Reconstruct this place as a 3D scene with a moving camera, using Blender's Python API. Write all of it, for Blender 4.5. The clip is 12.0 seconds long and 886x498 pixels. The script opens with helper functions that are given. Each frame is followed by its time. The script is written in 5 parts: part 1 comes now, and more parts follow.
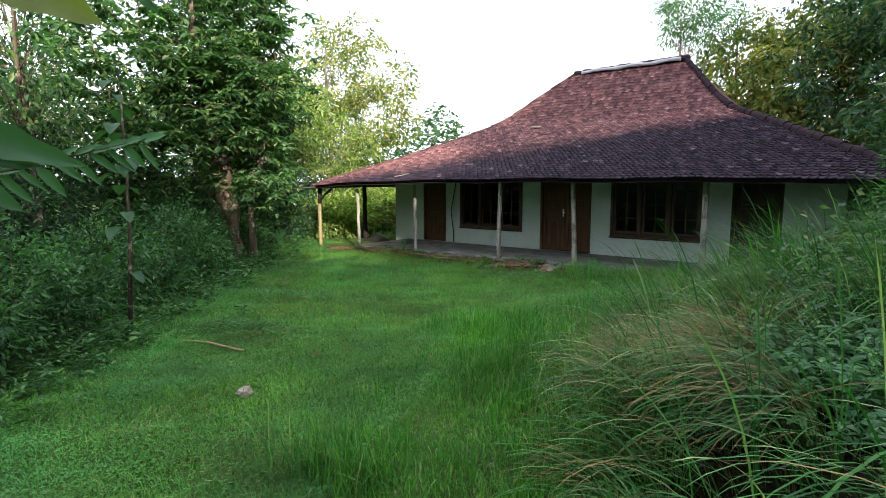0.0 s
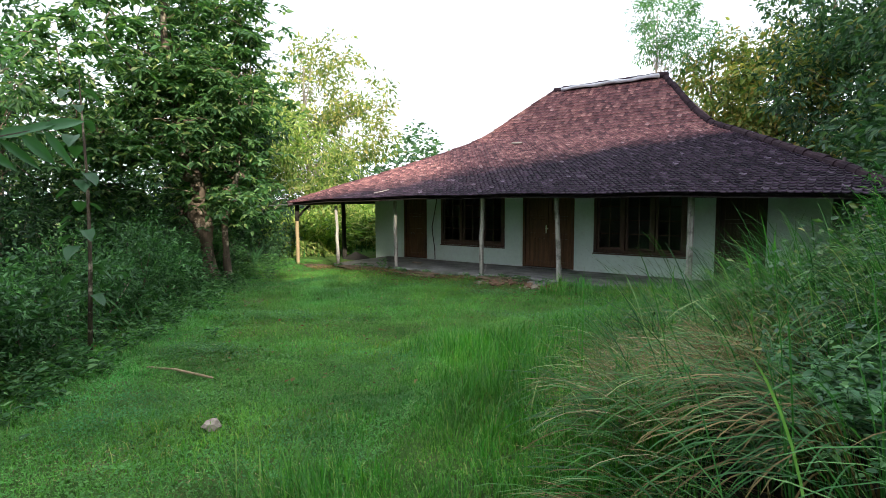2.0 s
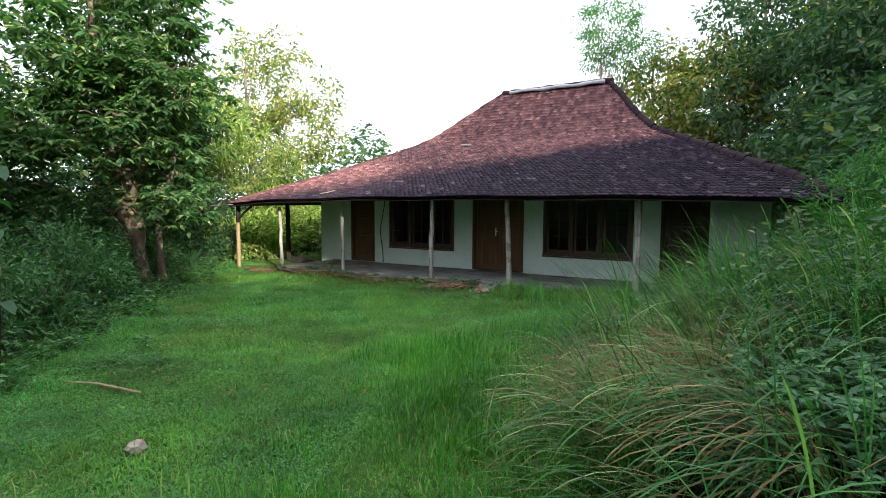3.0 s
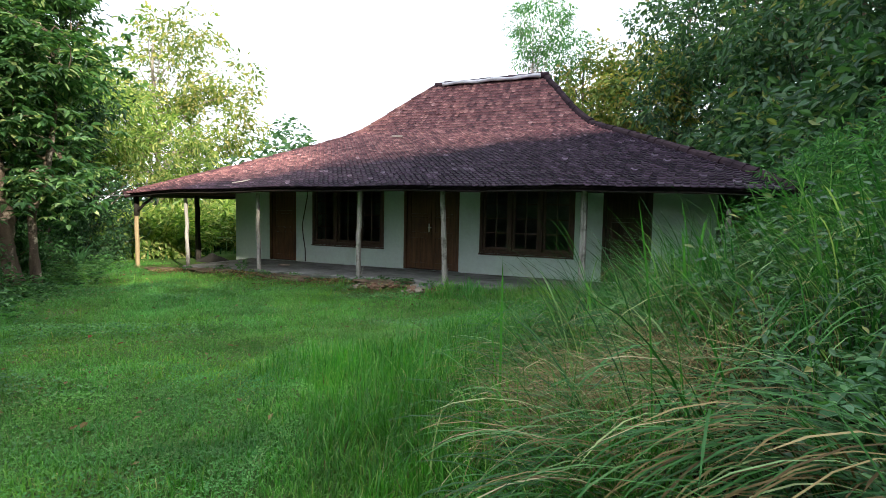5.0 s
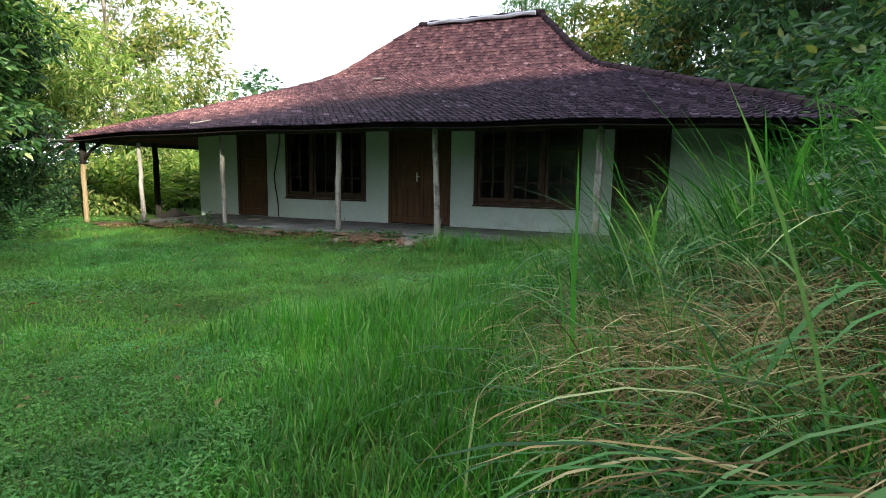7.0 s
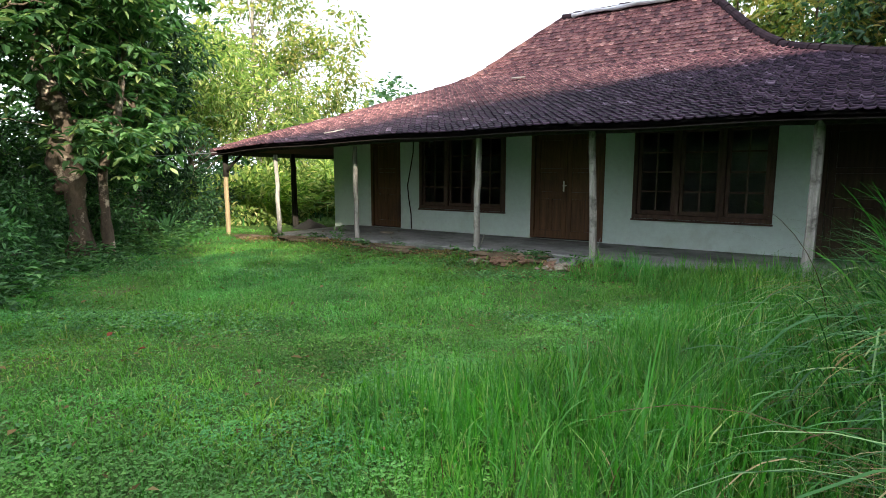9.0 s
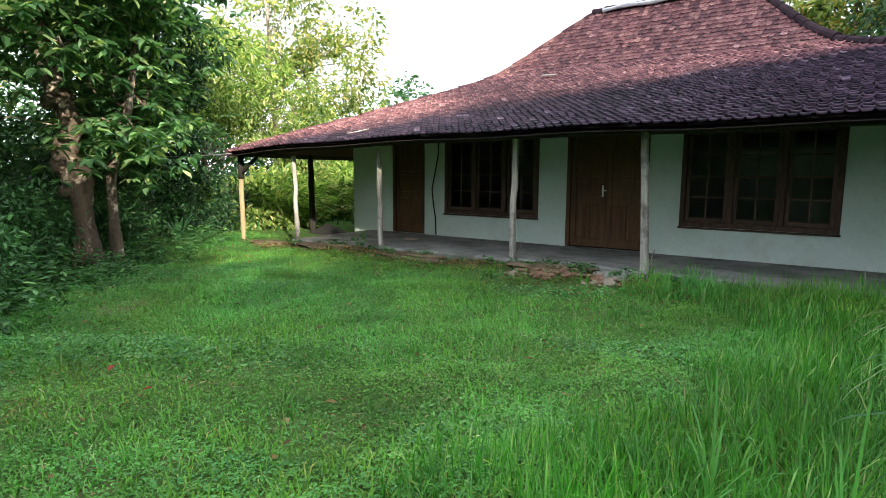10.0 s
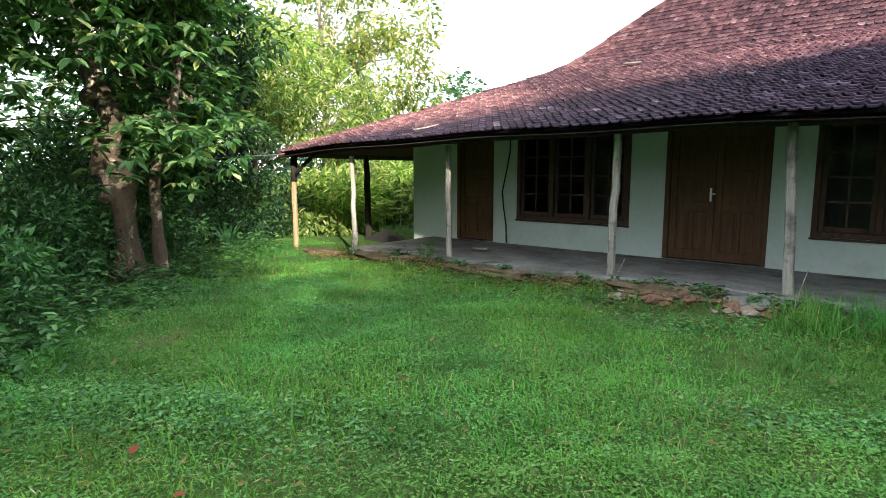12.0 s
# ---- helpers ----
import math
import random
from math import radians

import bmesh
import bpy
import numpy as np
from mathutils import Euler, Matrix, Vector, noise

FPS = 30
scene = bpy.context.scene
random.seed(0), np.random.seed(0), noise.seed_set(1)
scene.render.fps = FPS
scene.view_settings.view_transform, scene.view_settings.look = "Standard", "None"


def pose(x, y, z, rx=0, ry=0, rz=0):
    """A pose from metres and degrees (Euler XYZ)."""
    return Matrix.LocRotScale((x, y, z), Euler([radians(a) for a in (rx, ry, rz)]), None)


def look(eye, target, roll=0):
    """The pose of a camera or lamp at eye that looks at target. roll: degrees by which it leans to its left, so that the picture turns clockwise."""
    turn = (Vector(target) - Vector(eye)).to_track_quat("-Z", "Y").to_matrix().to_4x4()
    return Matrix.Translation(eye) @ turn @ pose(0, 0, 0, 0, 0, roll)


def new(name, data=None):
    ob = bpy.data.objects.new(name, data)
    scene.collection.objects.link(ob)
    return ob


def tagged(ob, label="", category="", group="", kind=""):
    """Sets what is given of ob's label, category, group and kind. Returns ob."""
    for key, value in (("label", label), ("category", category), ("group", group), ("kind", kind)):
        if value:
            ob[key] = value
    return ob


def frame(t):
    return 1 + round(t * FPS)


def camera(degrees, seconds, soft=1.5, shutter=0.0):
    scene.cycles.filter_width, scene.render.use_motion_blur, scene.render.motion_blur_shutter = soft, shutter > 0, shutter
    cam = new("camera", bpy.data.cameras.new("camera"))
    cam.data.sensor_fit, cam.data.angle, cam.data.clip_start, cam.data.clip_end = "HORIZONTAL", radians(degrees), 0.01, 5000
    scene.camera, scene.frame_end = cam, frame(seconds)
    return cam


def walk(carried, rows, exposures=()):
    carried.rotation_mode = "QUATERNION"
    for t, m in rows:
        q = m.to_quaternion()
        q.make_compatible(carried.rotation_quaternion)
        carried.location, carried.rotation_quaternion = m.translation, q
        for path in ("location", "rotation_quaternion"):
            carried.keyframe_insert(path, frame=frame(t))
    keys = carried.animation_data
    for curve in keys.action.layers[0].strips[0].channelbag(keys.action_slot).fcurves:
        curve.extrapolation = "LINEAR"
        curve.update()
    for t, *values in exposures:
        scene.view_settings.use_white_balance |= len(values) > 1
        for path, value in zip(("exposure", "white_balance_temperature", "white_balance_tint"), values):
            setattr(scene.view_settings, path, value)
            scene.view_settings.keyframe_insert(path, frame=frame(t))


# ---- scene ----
cam = camera(75.7, 12.0, soft=0.9)
PATH = [
    (0, (10.487, -11.865, 1.913), (9.245, -10.315, 1.674), -0.0),
    (0.5, (10.429, -11.886, 1.926), (9.226, -10.306, 1.689), -0.1),
    (1, (10.388, -11.894, 1.919), (9.198, -10.304, 1.683), -0.2),
    (1.5, (10.291, -11.81, 1.893), (9.105, -10.216, 1.663), -0.1),
    (2, (10.233, -11.622, 1.873), (9.044, -10.023, 1.695), -0.2),
    (2.5, (10.16, -11.508, 1.836), (8.974, -9.906, 1.675), 0.3),
    (3, (10.029, -11.411, 1.838), (8.993, -9.708, 1.671), 0.3),
    (3.5, (9.949, -11.26, 1.785), (9.002, -9.506, 1.622), 0.5),
    (5.5, (9.206, -10.149, 1.484), (8.413, -8.32, 1.323), 1.2),
    (6, (9.029, -9.895, 1.339), (8.233, -8.074, 1.121), 1.4),
    (6.5, (8.889, -9.602, 1.221), (8.103, -7.783, 0.954), 1.0),
    (7, (8.646, -9.286, 1.181), (7.907, -7.448, 0.91), 1.0),
    (7.5, (8.425, -9.005, 1.176), (7.558, -7.223, 0.908), 0.3),
    (9.5, (7.438, -8.02, 1.34), (6.289, -6.405, 1.073), 0.3),
    (10, (7.057, -7.822, 1.35), (5.899, -6.213, 1.085), 0.3),
    (10.5, (6.775, -7.635, 1.388), (5.655, -6.001, 1.115), 0.7),
    (11, (6.5, -7.408, 1.434), (5.378, -5.774, 1.166), 0.9),
    (11.5, (6.239, -7.307, 1.425), (5.027, -5.738, 1.156), 0.8),
    (12, (5.859, -7.122, 1.384), (4.584, -5.605, 1.116), -0.0),
]
walk(cam, [(t, look(eye, target, roll)) for t, eye, target, roll in PATH], [(0, 0.74), (1.5, 0.80), (2.5, 0.84), (5.5, 0.90), (7.5, 0.94), (9.5, 1.14), (12, 1.22)])

# ---- world and light ----
SUN_ELEV, SUN_AZ = radians(20.0), radians(-35.0)   # azimuth counted from +x, counter-clockwise
world = bpy.data.worlds.new("sky")
scene.world = world
world.use_nodes = True
wn, wl = world.node_tree.nodes, world.node_tree.links
wn.clear()
sky = wn.new("ShaderNodeTexSky")
sky.sky_type, sky.sun_disc = "NISHITA", False
sky.sun_elevation, sky.sun_rotation = SUN_ELEV, radians(90) - SUN_AZ
sky.air_density, sky.dust_density, sky.ozone_density = 1.0, 6.0, 1.0
haze = wn.new("ShaderNodeMix")
haze.data_type = "RGBA"
haze.inputs[0].default_value = 0.75
haze.inputs[7].default_value = (9.35, 9.85, 10.9, 1)     # thin white cloud over the whole sky
bg = wn.new("ShaderNodeBackground")
bg.inputs["Strength"].default_value = 0.15
wout = wn.new("ShaderNodeOutputWorld")
wl.new(sky.outputs[0], haze.inputs[6])
wl.new(haze.outputs[2], bg.inputs["Color"])
wl.new(bg.outputs[0], wout.inputs["Surface"])
sun = new("sun", bpy.data.lights.new("sun", "SUN"))
sun.data.energy, sun.data.angle, sun.data.color = 5.0, radians(1.0), (1.0, 0.90, 0.72)
sd = Vector((math.cos(SUN_ELEV) * math.cos(SUN_AZ), math.cos(SUN_ELEV) * math.sin(SUN_AZ), math.sin(SUN_ELEV)))
sun.matrix_world = look(sd * 60, (0, 0, 0))


# ---- materials ----
def mat_start(name, rough=0.8, spec=0.3):
    m = bpy.data.materials.new(name)
    m.use_nodes = True
    n, l = m.node_tree.nodes, m.node_tree.links
    b = n["Principled BSDF"]
    b.inputs["Roughness"].default_value = rough
    b.inputs["Specular IOR Level"].default_value = spec
    return m, n, l, b


def ramp(n, stops):
    r = n.new("ShaderNodeValToRGB")
    e = r.color_ramp.elements
    while len(e) < len(stops):
        e.new(0.5)
    for el, (p, c) in zip(e, stops):
        el.position, el.color = p, (*c, 1)
    return r


def noise_node(n, l, scale, detail=4.0, rough=0.55, vec=None, stretch=None):
    if vec is None:
        vec = n.new("ShaderNodeTexCoord").outputs["Object"]
    if stretch:
        mp = n.new("ShaderNodeMapping")
        mp.inputs["Scale"].default_value = stretch
        l.new(vec, mp.inputs["Vector"])
        vec = mp.outputs[0]
    t = n.new("ShaderNodeTexNoise")
    t.inputs["Scale"].default_value, t.inputs["Detail"].default_value, t.inputs["Roughness"].default_value = scale, detail, rough
    l.new(vec, t.inputs["Vector"])
    return t


def mix_col(n, l, fac, a, b, mode="MIX"):
    m = n.new("ShaderNodeMix")
    m.data_type, m.blend_type = "RGBA", mode
    for sock, v in ((m.inputs[0], fac), (m.inputs[6], a), (m.inputs[7], b)):
        if isinstance(v, (int, float)):
            sock.default_value = v
        elif isinstance(v, tuple):
            sock.default_value = (*v, 1)
        else:
            l.new(v, sock)
    return m.outputs[2]


def bump(n, l, b, height, strength=0.3, dist=0.02):
    bp = n.new("ShaderNodeBump")
    bp.inputs["Strength"].default_value, bp.inputs["Distance"].default_value = strength, dist
    l.new(height, bp.inputs["Height"])
    l.new(bp.outputs[0], b.inputs["Normal"])


def mat_two(name, dark, light, scale, fine, rough=0.8, spec=0.3, stretch=None, bumpy=0.3, stain=None, stain_at=(0.5, 0.7), stain_scale=1.2, dist=0.01, contrast=0.35):
    """A surface mottled at two scales, with optional stains."""
    m, n, l, b = mat_start(name, rough, spec)
    a = noise_node(n, l, scale, 5, 0.6, stretch=stretch)
    r = ramp(n, [(0.3, dark), (0.7, light)])
    l.new(a.outputs["Fac"], r.inputs[0])
    f = noise_node(n, l, fine, 6, 0.7, stretch=stretch)
    r2 = ramp(n, [(0.25, (1 - contrast * 1.2,) * 3), (0.75, (1 + contrast * 0.7,) * 3)])
    l.new(f.outputs["Fac"], r2.inputs[0])
    col = mix_col(n, l, 0.8, r.outputs[0], r2.outputs[0], "MULTIPLY")
    if stain:
        s = noise_node(n, l, stain_scale, 6, 0.65)
        rs = ramp(n, [(stain_at[0], (0, 0, 0)), (stain_at[1], (1, 1, 1))])
        l.new(s.outputs["Fac"], rs.inputs[0])
        col = mix_col(n, l, rs.outputs[0], col, stain)
    l.new(col, b.inputs["Base Color"])
    bump(n, l, b, f.outputs["Fac"], bumpy, dist)
    return m


def mat_leaf(name, stops, rough=0.5, trans=0.35, spec=0.35, patch=0.35, glow=None, hue=None):
    """Foliage: each leaf its own tone, light comes through the blade."""
    m, n, l, b = mat_start(name, rough, spec)
    g = n.new("ShaderNodeNewGeometry")
    r = ramp(n, stops)
    l.new(g.outputs["Random Per Island"], r.inputs[0])
    big = noise_node(n, l, 0.6, 6, 0.75)
    r2 = ramp(n, [(0.3, (1 - patch,) * 3), (0.7, (1 + patch,) * 3)])
    l.new(big.outputs["Fac"], r2.inputs[0])
    col = mix_col(n, l, 1.0, r.outputs[0], r2.outputs[0], "MULTIPLY")
    if hue:                                  # yellower and bluer patches in the growth
        wide = noise_node(n, l, hue, 4, 0.6)
        r3 = ramp(n, [(0.34, (0.70, 0.92, 1.25)), (0.5, (1.0, 1.0, 1.0)), (0.66, (1.35, 1.08, 0.8))])
        l.new(wide.outputs["Fac"], r3.inputs[0])
        col = mix_col(n, l, 1.0, col, r3.outputs[0], "MULTIPLY")
    l.new(col, b.inputs["Base Color"])
    t = n.new("ShaderNodeBsdfTranslucent")
    tint = mix_col(n, l, 1.0, col, glow or (1.25, 1.6, 0.55), "MULTIPLY")
    l.new(tint, t.inputs["Color"])
    mx = n.new("ShaderNodeMixShader")
    mx.inputs[0].default_value = trans
    l.new(b.outputs[0], mx.inputs[1])
    l.new(t.outputs[0], mx.inputs[2])
    l.new(mx.outputs[0], n["Material Output"].inputs["Surface"])
    return m




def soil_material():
    """Mossy lawn soil that turns to bare brown earth up the bank, darkened there for the shade under the grass."""
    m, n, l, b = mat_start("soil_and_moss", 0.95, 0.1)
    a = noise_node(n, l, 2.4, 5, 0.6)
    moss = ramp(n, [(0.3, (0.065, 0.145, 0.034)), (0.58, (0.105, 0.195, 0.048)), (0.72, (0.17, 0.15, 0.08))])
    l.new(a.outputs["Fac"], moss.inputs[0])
    # near-black stops put the shade under the overhanging grass into the earth colour
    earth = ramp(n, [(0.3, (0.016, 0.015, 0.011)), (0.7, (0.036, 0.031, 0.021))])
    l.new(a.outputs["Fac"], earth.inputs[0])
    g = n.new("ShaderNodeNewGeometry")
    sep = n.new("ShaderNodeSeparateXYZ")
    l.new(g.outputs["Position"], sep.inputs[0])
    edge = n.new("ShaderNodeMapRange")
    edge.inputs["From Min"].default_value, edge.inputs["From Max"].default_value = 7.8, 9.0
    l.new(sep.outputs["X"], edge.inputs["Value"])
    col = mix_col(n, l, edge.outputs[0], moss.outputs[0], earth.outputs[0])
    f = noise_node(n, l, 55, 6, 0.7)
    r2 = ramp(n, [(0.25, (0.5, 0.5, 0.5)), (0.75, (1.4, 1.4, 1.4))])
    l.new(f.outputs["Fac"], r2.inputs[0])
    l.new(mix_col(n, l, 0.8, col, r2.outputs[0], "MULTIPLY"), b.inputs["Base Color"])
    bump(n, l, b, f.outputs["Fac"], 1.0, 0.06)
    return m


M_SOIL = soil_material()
M_WALL = mat_two("pale_green_limewash", (0.58, 0.70, 0.65), (0.66, 0.77, 0.73), 0.7, 14, 0.9, 0.15, bumpy=0.08, contrast=0.10,
                 stain=(0.46, 0.52, 0.45), stain_at=(0.56, 0.80), stain_scale=1.1)
M_WOOD = mat_two("brown_door_wood", (0.072, 0.036, 0.018), (0.16, 0.081, 0.038), 3.0, 26, 0.6, 0.3, stretch=(6, 6, 0.5), bumpy=0.25,
                 stain=(0.06, 0.032, 0.02), stain_at=(0.55, 0.75))
M_WOOD_DARK = mat_two("dark_door_wood", (0.03, 0.018, 0.013), (0.07, 0.042, 0.028), 3.0, 26, 0.7, 0.25, stretch=(6, 6, 0.5), bumpy=0.25)
M_FRAME = mat_two("weathered_window_wood", (0.06, 0.036, 0.027), (0.12, 0.074, 0.054), 4.0, 34, 0.7, 0.25, stretch=(5, 5, 1), bumpy=0.3)
M_POST = mat_two("grey_weathered_timber", (0.20, 0.19, 0.175), (0.50, 0.48, 0.45), 2.5, 24, 0.85, 0.15, stretch=(7, 7, 0.6), bumpy=0.5,
                 stain=(0.12, 0.113, 0.105), stain_at=(0.52, 0.66), stain_scale=4.5)
M_POST_TAN = mat_two("bare_tan_timber", (0.26, 0.20, 0.12), (0.42, 0.33, 0.20), 2.5, 24, 0.85, 0.15, stretch=(7, 7, 0.6), bumpy=0.4)
M_POST_DARK = mat_two("dark_timber", (0.02, 0.018, 0.016), (0.05, 0.045, 0.04), 2.5, 24, 0.85, 0.15, stretch=(7, 7, 0.6), bumpy=0.4)
M_RAFTER = mat_two("dark_rafter_wood", (0.026, 0.023, 0.023), (0.062, 0.052, 0.048), 3, 30, 0.9, 0.1, stretch=(5, 1, 5), bumpy=0.3)
M_CEMENT = mat_two("worn_cement", (0.135, 0.14, 0.14), (0.31, 0.31, 0.30), 1.2, 18, 0.9, 0.2, bumpy=0.35,
                   stain=(0.08, 0.10, 0.07), stain_at=(0.5, 0.68), stain_scale=1.6)
M_CLOD = mat_two("crumbled_earth", (0.075, 0.055, 0.036), (0.20, 0.155, 0.105), 4.0, 45, 0.95, 0.1, bumpy=0.8)
M_BROKEN_BRICK = mat_two("broken_clay", (0.12, 0.07, 0.047), (0.27, 0.175, 0.12), 5.0, 40, 0.95, 0.1, bumpy=0.5)
M_RUBBLE = mat_two("broken_stone", (0.18, 0.15, 0.115), (0.40, 0.35, 0.28), 3.5, 40, 0.95, 0.15, bumpy=0.5)
M_EARTH = mat_two("beaten_earth", (0.09, 0.08, 0.07), (0.16, 0.14, 0.12), 2, 40, 0.95, 0.1)
M_SAND = mat_two("dark_sand", (0.03, 0.03, 0.03), (0.065, 0.062, 0.06), 3, 60, 0.95, 0.1, bumpy=0.4)
# pale blotches are bark marks, brightened to paint sunlight on the great trunk
M_BARK = mat_two("blotched_sunlit_bark", (0.06, 0.047, 0.037), (0.17, 0.13, 0.10), 3.5, 30, 0.95, 0.1, stretch=(1, 1, 0.5), bumpy=0.8,
                 stain=(0.44, 0.36, 0.29), stain_at=(0.54, 0.62), stain_scale=4.0, dist=0.03)
M_BARK_PALE = mat_two("pale_bark", (0.22, 0.19, 0.15), (0.42, 0.38, 0.31), 3.0, 30, 0.9, 0.15, bumpy=0.4)
M_STONE = mat_two("pale_limestone", (0.26, 0.21, 0.17), (0.42, 0.36, 0.30), 6, 50, 0.9, 0.2, bumpy=0.4)
M_INNER = mat_two("dim_plaster", (0.26, 0.26, 0.265), (0.40, 0.40, 0.40), 1.5, 20, 0.95, 0.1)
M_WIRE, _n, _l, _b = mat_start("grey_cable", 0.6, 0.3)
_b.inputs["Base Color"].default_value = (0.16, 0.16, 0.17, 1)
M_METAL, _n, _l, _b = mat_start("bright_handle_metal", 0.35, 0.5)
_b.inputs["Base Color"].default_value, _b.inputs["Metallic"].default_value = (0.75, 0.73, 0.68, 1), 1.0
M_ZINC = mat_two("grey_ridge_mortar", (0.36, 0.37, 0.42), (0.62, 0.63, 0.68), 2.0, 20, 0.75, 0.3, bumpy=0.3)

M_GLASS, _n, _l, _b = mat_start("dusty_window_glass", 0.02, 0.12)
_b.inputs["Base Color"].default_value = (0.82, 0.85, 0.83, 1)
_b.inputs["Transmission Weight"].default_value = 1.0
_b.inputs["IOR"].default_value = 1.18


def tile_material(name="weathered_clay_tile", gain=1.0):
    """Fired clay tiles: red to brown, with algae and tree shade painted together over the middle and right of the lower
    roof.
    """
    m, n, l, b = mat_start(name, 0.8, 0.2)
    g = n.new("ShaderNodeNewGeometry")
    oi = n.new("ShaderNodeObjectInfo")
    add = n.new("ShaderNodeMath")
    add.operation = "ADD"
    l.new(g.outputs["Random Per Island"], add.inputs[0])
    l.new(oi.outputs["Random"], add.inputs[1])
    fr = n.new("ShaderNodeMath")
    fr.operation = "FRACT"
    l.new(add.outputs[0], fr.inputs[0])
    clay = ramp(n, [(0.0, (0.055, 0.027, 0.033)), (0.35, (0.115, 0.051, 0.056)), (0.85, (0.18, 0.088, 0.086)), (0.985, (0.24, 0.13, 0.12)), (1.0, (0.31, 0.19, 0.19))])
    l.new(fr.outputs[0], clay.inputs[0])
    # dark ramp: algae stain plus the trees' shade, both put into the colour
    old_shaded = ramp(n, [(0.0, (0.004, 0.0034, 0.008)), (0.6, (0.009, 0.0070, 0.0155)), (0.96, (0.021, 0.0155, 0.030)), (1.0, (0.06, 0.05, 0.075))])
    l.new(fr.outputs[0], old_shaded.inputs[0])
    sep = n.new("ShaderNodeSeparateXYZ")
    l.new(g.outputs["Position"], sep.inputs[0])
    edge = n.new("ShaderNodeMath")          # the upper limit of algae and painted shade climbs towards +x
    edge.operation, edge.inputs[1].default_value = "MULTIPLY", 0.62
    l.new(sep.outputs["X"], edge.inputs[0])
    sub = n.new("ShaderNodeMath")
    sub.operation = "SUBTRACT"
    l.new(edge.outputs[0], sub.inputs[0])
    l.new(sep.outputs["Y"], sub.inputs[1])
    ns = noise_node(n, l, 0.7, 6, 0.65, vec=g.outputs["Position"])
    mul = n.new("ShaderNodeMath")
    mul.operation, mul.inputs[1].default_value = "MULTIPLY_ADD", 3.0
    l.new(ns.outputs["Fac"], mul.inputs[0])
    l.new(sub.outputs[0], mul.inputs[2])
    algae_shade = n.new("ShaderNodeMapRange")
    algae_shade.inputs["From Min"].default_value, algae_shade.inputs["From Max"].default_value = -0.6, 1.5
    algae_shade.inputs["To Min"].default_value, algae_shade.inputs["To Max"].default_value = 0.08, 0.95
    l.new(mul.outputs[0], algae_shade.inputs["Value"])
    col = mix_col(n, l, algae_shade.outputs[0], clay.outputs[0], old_shaded.outputs[0])
    f = noise_node(n, l, 16, 6, 0.7, vec=g.outputs["Position"])
    r2 = ramp(n, [(0.3, (0.6, 0.6, 0.6)), (0.72, (1.3, 1.3, 1.3))])
    l.new(f.outputs["Fac"], r2.inputs[0])
    col = mix_col(n, l, 0.8, col, r2.outputs[0], "MULTIPLY")
    l.new(col, b.inputs["Base Color"])
    # gain above 1 pales the worn lips and paints the sky's sheen on them
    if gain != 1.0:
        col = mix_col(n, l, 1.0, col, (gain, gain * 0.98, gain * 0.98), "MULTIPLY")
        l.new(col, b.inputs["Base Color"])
    bump(n, l, b, f.outputs["Fac"], 0.35, 0.01)
    return m


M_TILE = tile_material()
M_TILE_LIP = tile_material("worn_skylit_tile_lip", 2.9)
M_RIDGE = mat_two("dark_ridge_tile", (0.016, 0.011, 0.016), (0.045, 0.028, 0.034), 3.0, 22, 0.95, 0.1, bumpy=0.4)

M_LAWN = mat_leaf("lawn_grass", [(0.0, (0.070, 0.20, 0.040)), (0.5, (0.098, 0.265, 0.050)), (0.93, (0.135, 0.32, 0.068)), (1.0, (0.30, 0.31, 0.14))], 0.65, 0.33, 0.2, patch=0.55, hue=0.42)
M_WEED = mat_leaf("lawn_weed", [(0.0, (0.068, 0.195, 0.048)), (0.6, (0.092, 0.255, 0.060)), (1.0, (0.14, 0.33, 0.09))], 0.6, 0.3, 0.22, patch=0.55, hue=0.5)
M_MAT = mat_leaf("dense_creeper", [(0.0, (0.04, 0.13, 0.045)), (0.6, (0.08, 0.225, 0.066)), (1.0, (0.16, 0.34, 0.105))], 0.5, 0.25, 0.3, patch=0.4)
M_TALL = mat_leaf("tall_grass", [(0.0, (0.031, 0.135, 0.017)), (0.6, (0.058, 0.225, 0.030)), (0.92, (0.12, 0.30, 0.052)), (1.0, (0.30, 0.38, 0.14))], 0.5, 0.36, 0.3, patch=0.45)
M_BANK = mat_leaf("bank_grass", [(0.0, (0.012, 0.058, 0.014)), (0.5, (0.029, 0.130, 0.028)), (0.82, (0.080, 0.225, 0.058)), (0.95, (0.20, 0.34, 0.14)), (1.0, (0.36, 0.42, 0.20))], 0.55, 0.34, 0.22, patch=0.45)
M_STRAW = mat_leaf("dry_grass", [(0.0, (0.06, 0.042, 0.017)), (0.5, (0.165, 0.125, 0.05)), (0.85, (0.29, 0.235, 0.105)), (1.0, (0.46, 0.42, 0.24))], 0.75, 0.2, 0.15, glow=(1.1, 1.0, 0.7), patch=0.4)
M_LEAF_DARK = mat_leaf("dark_glossy_leaf", [(0.0, (0.026, 0.072, 0.030)), (0.5, (0.056, 0.138, 0.054)), (0.85, (0.14, 0.255, 0.10)), (1.0, (0.27, 0.32, 0.13))], 0.4, 0.38, 0.45, patch=0.5)
M_LEAF_BUSH = mat_leaf("bush_leaf", [(0.0, (0.022, 0.07, 0.025)), (0.6, (0.045, 0.13, 0.042)), (1.0, (0.10, 0.23, 0.08))], 0.5, 0.28, 0.35, patch=0.45)
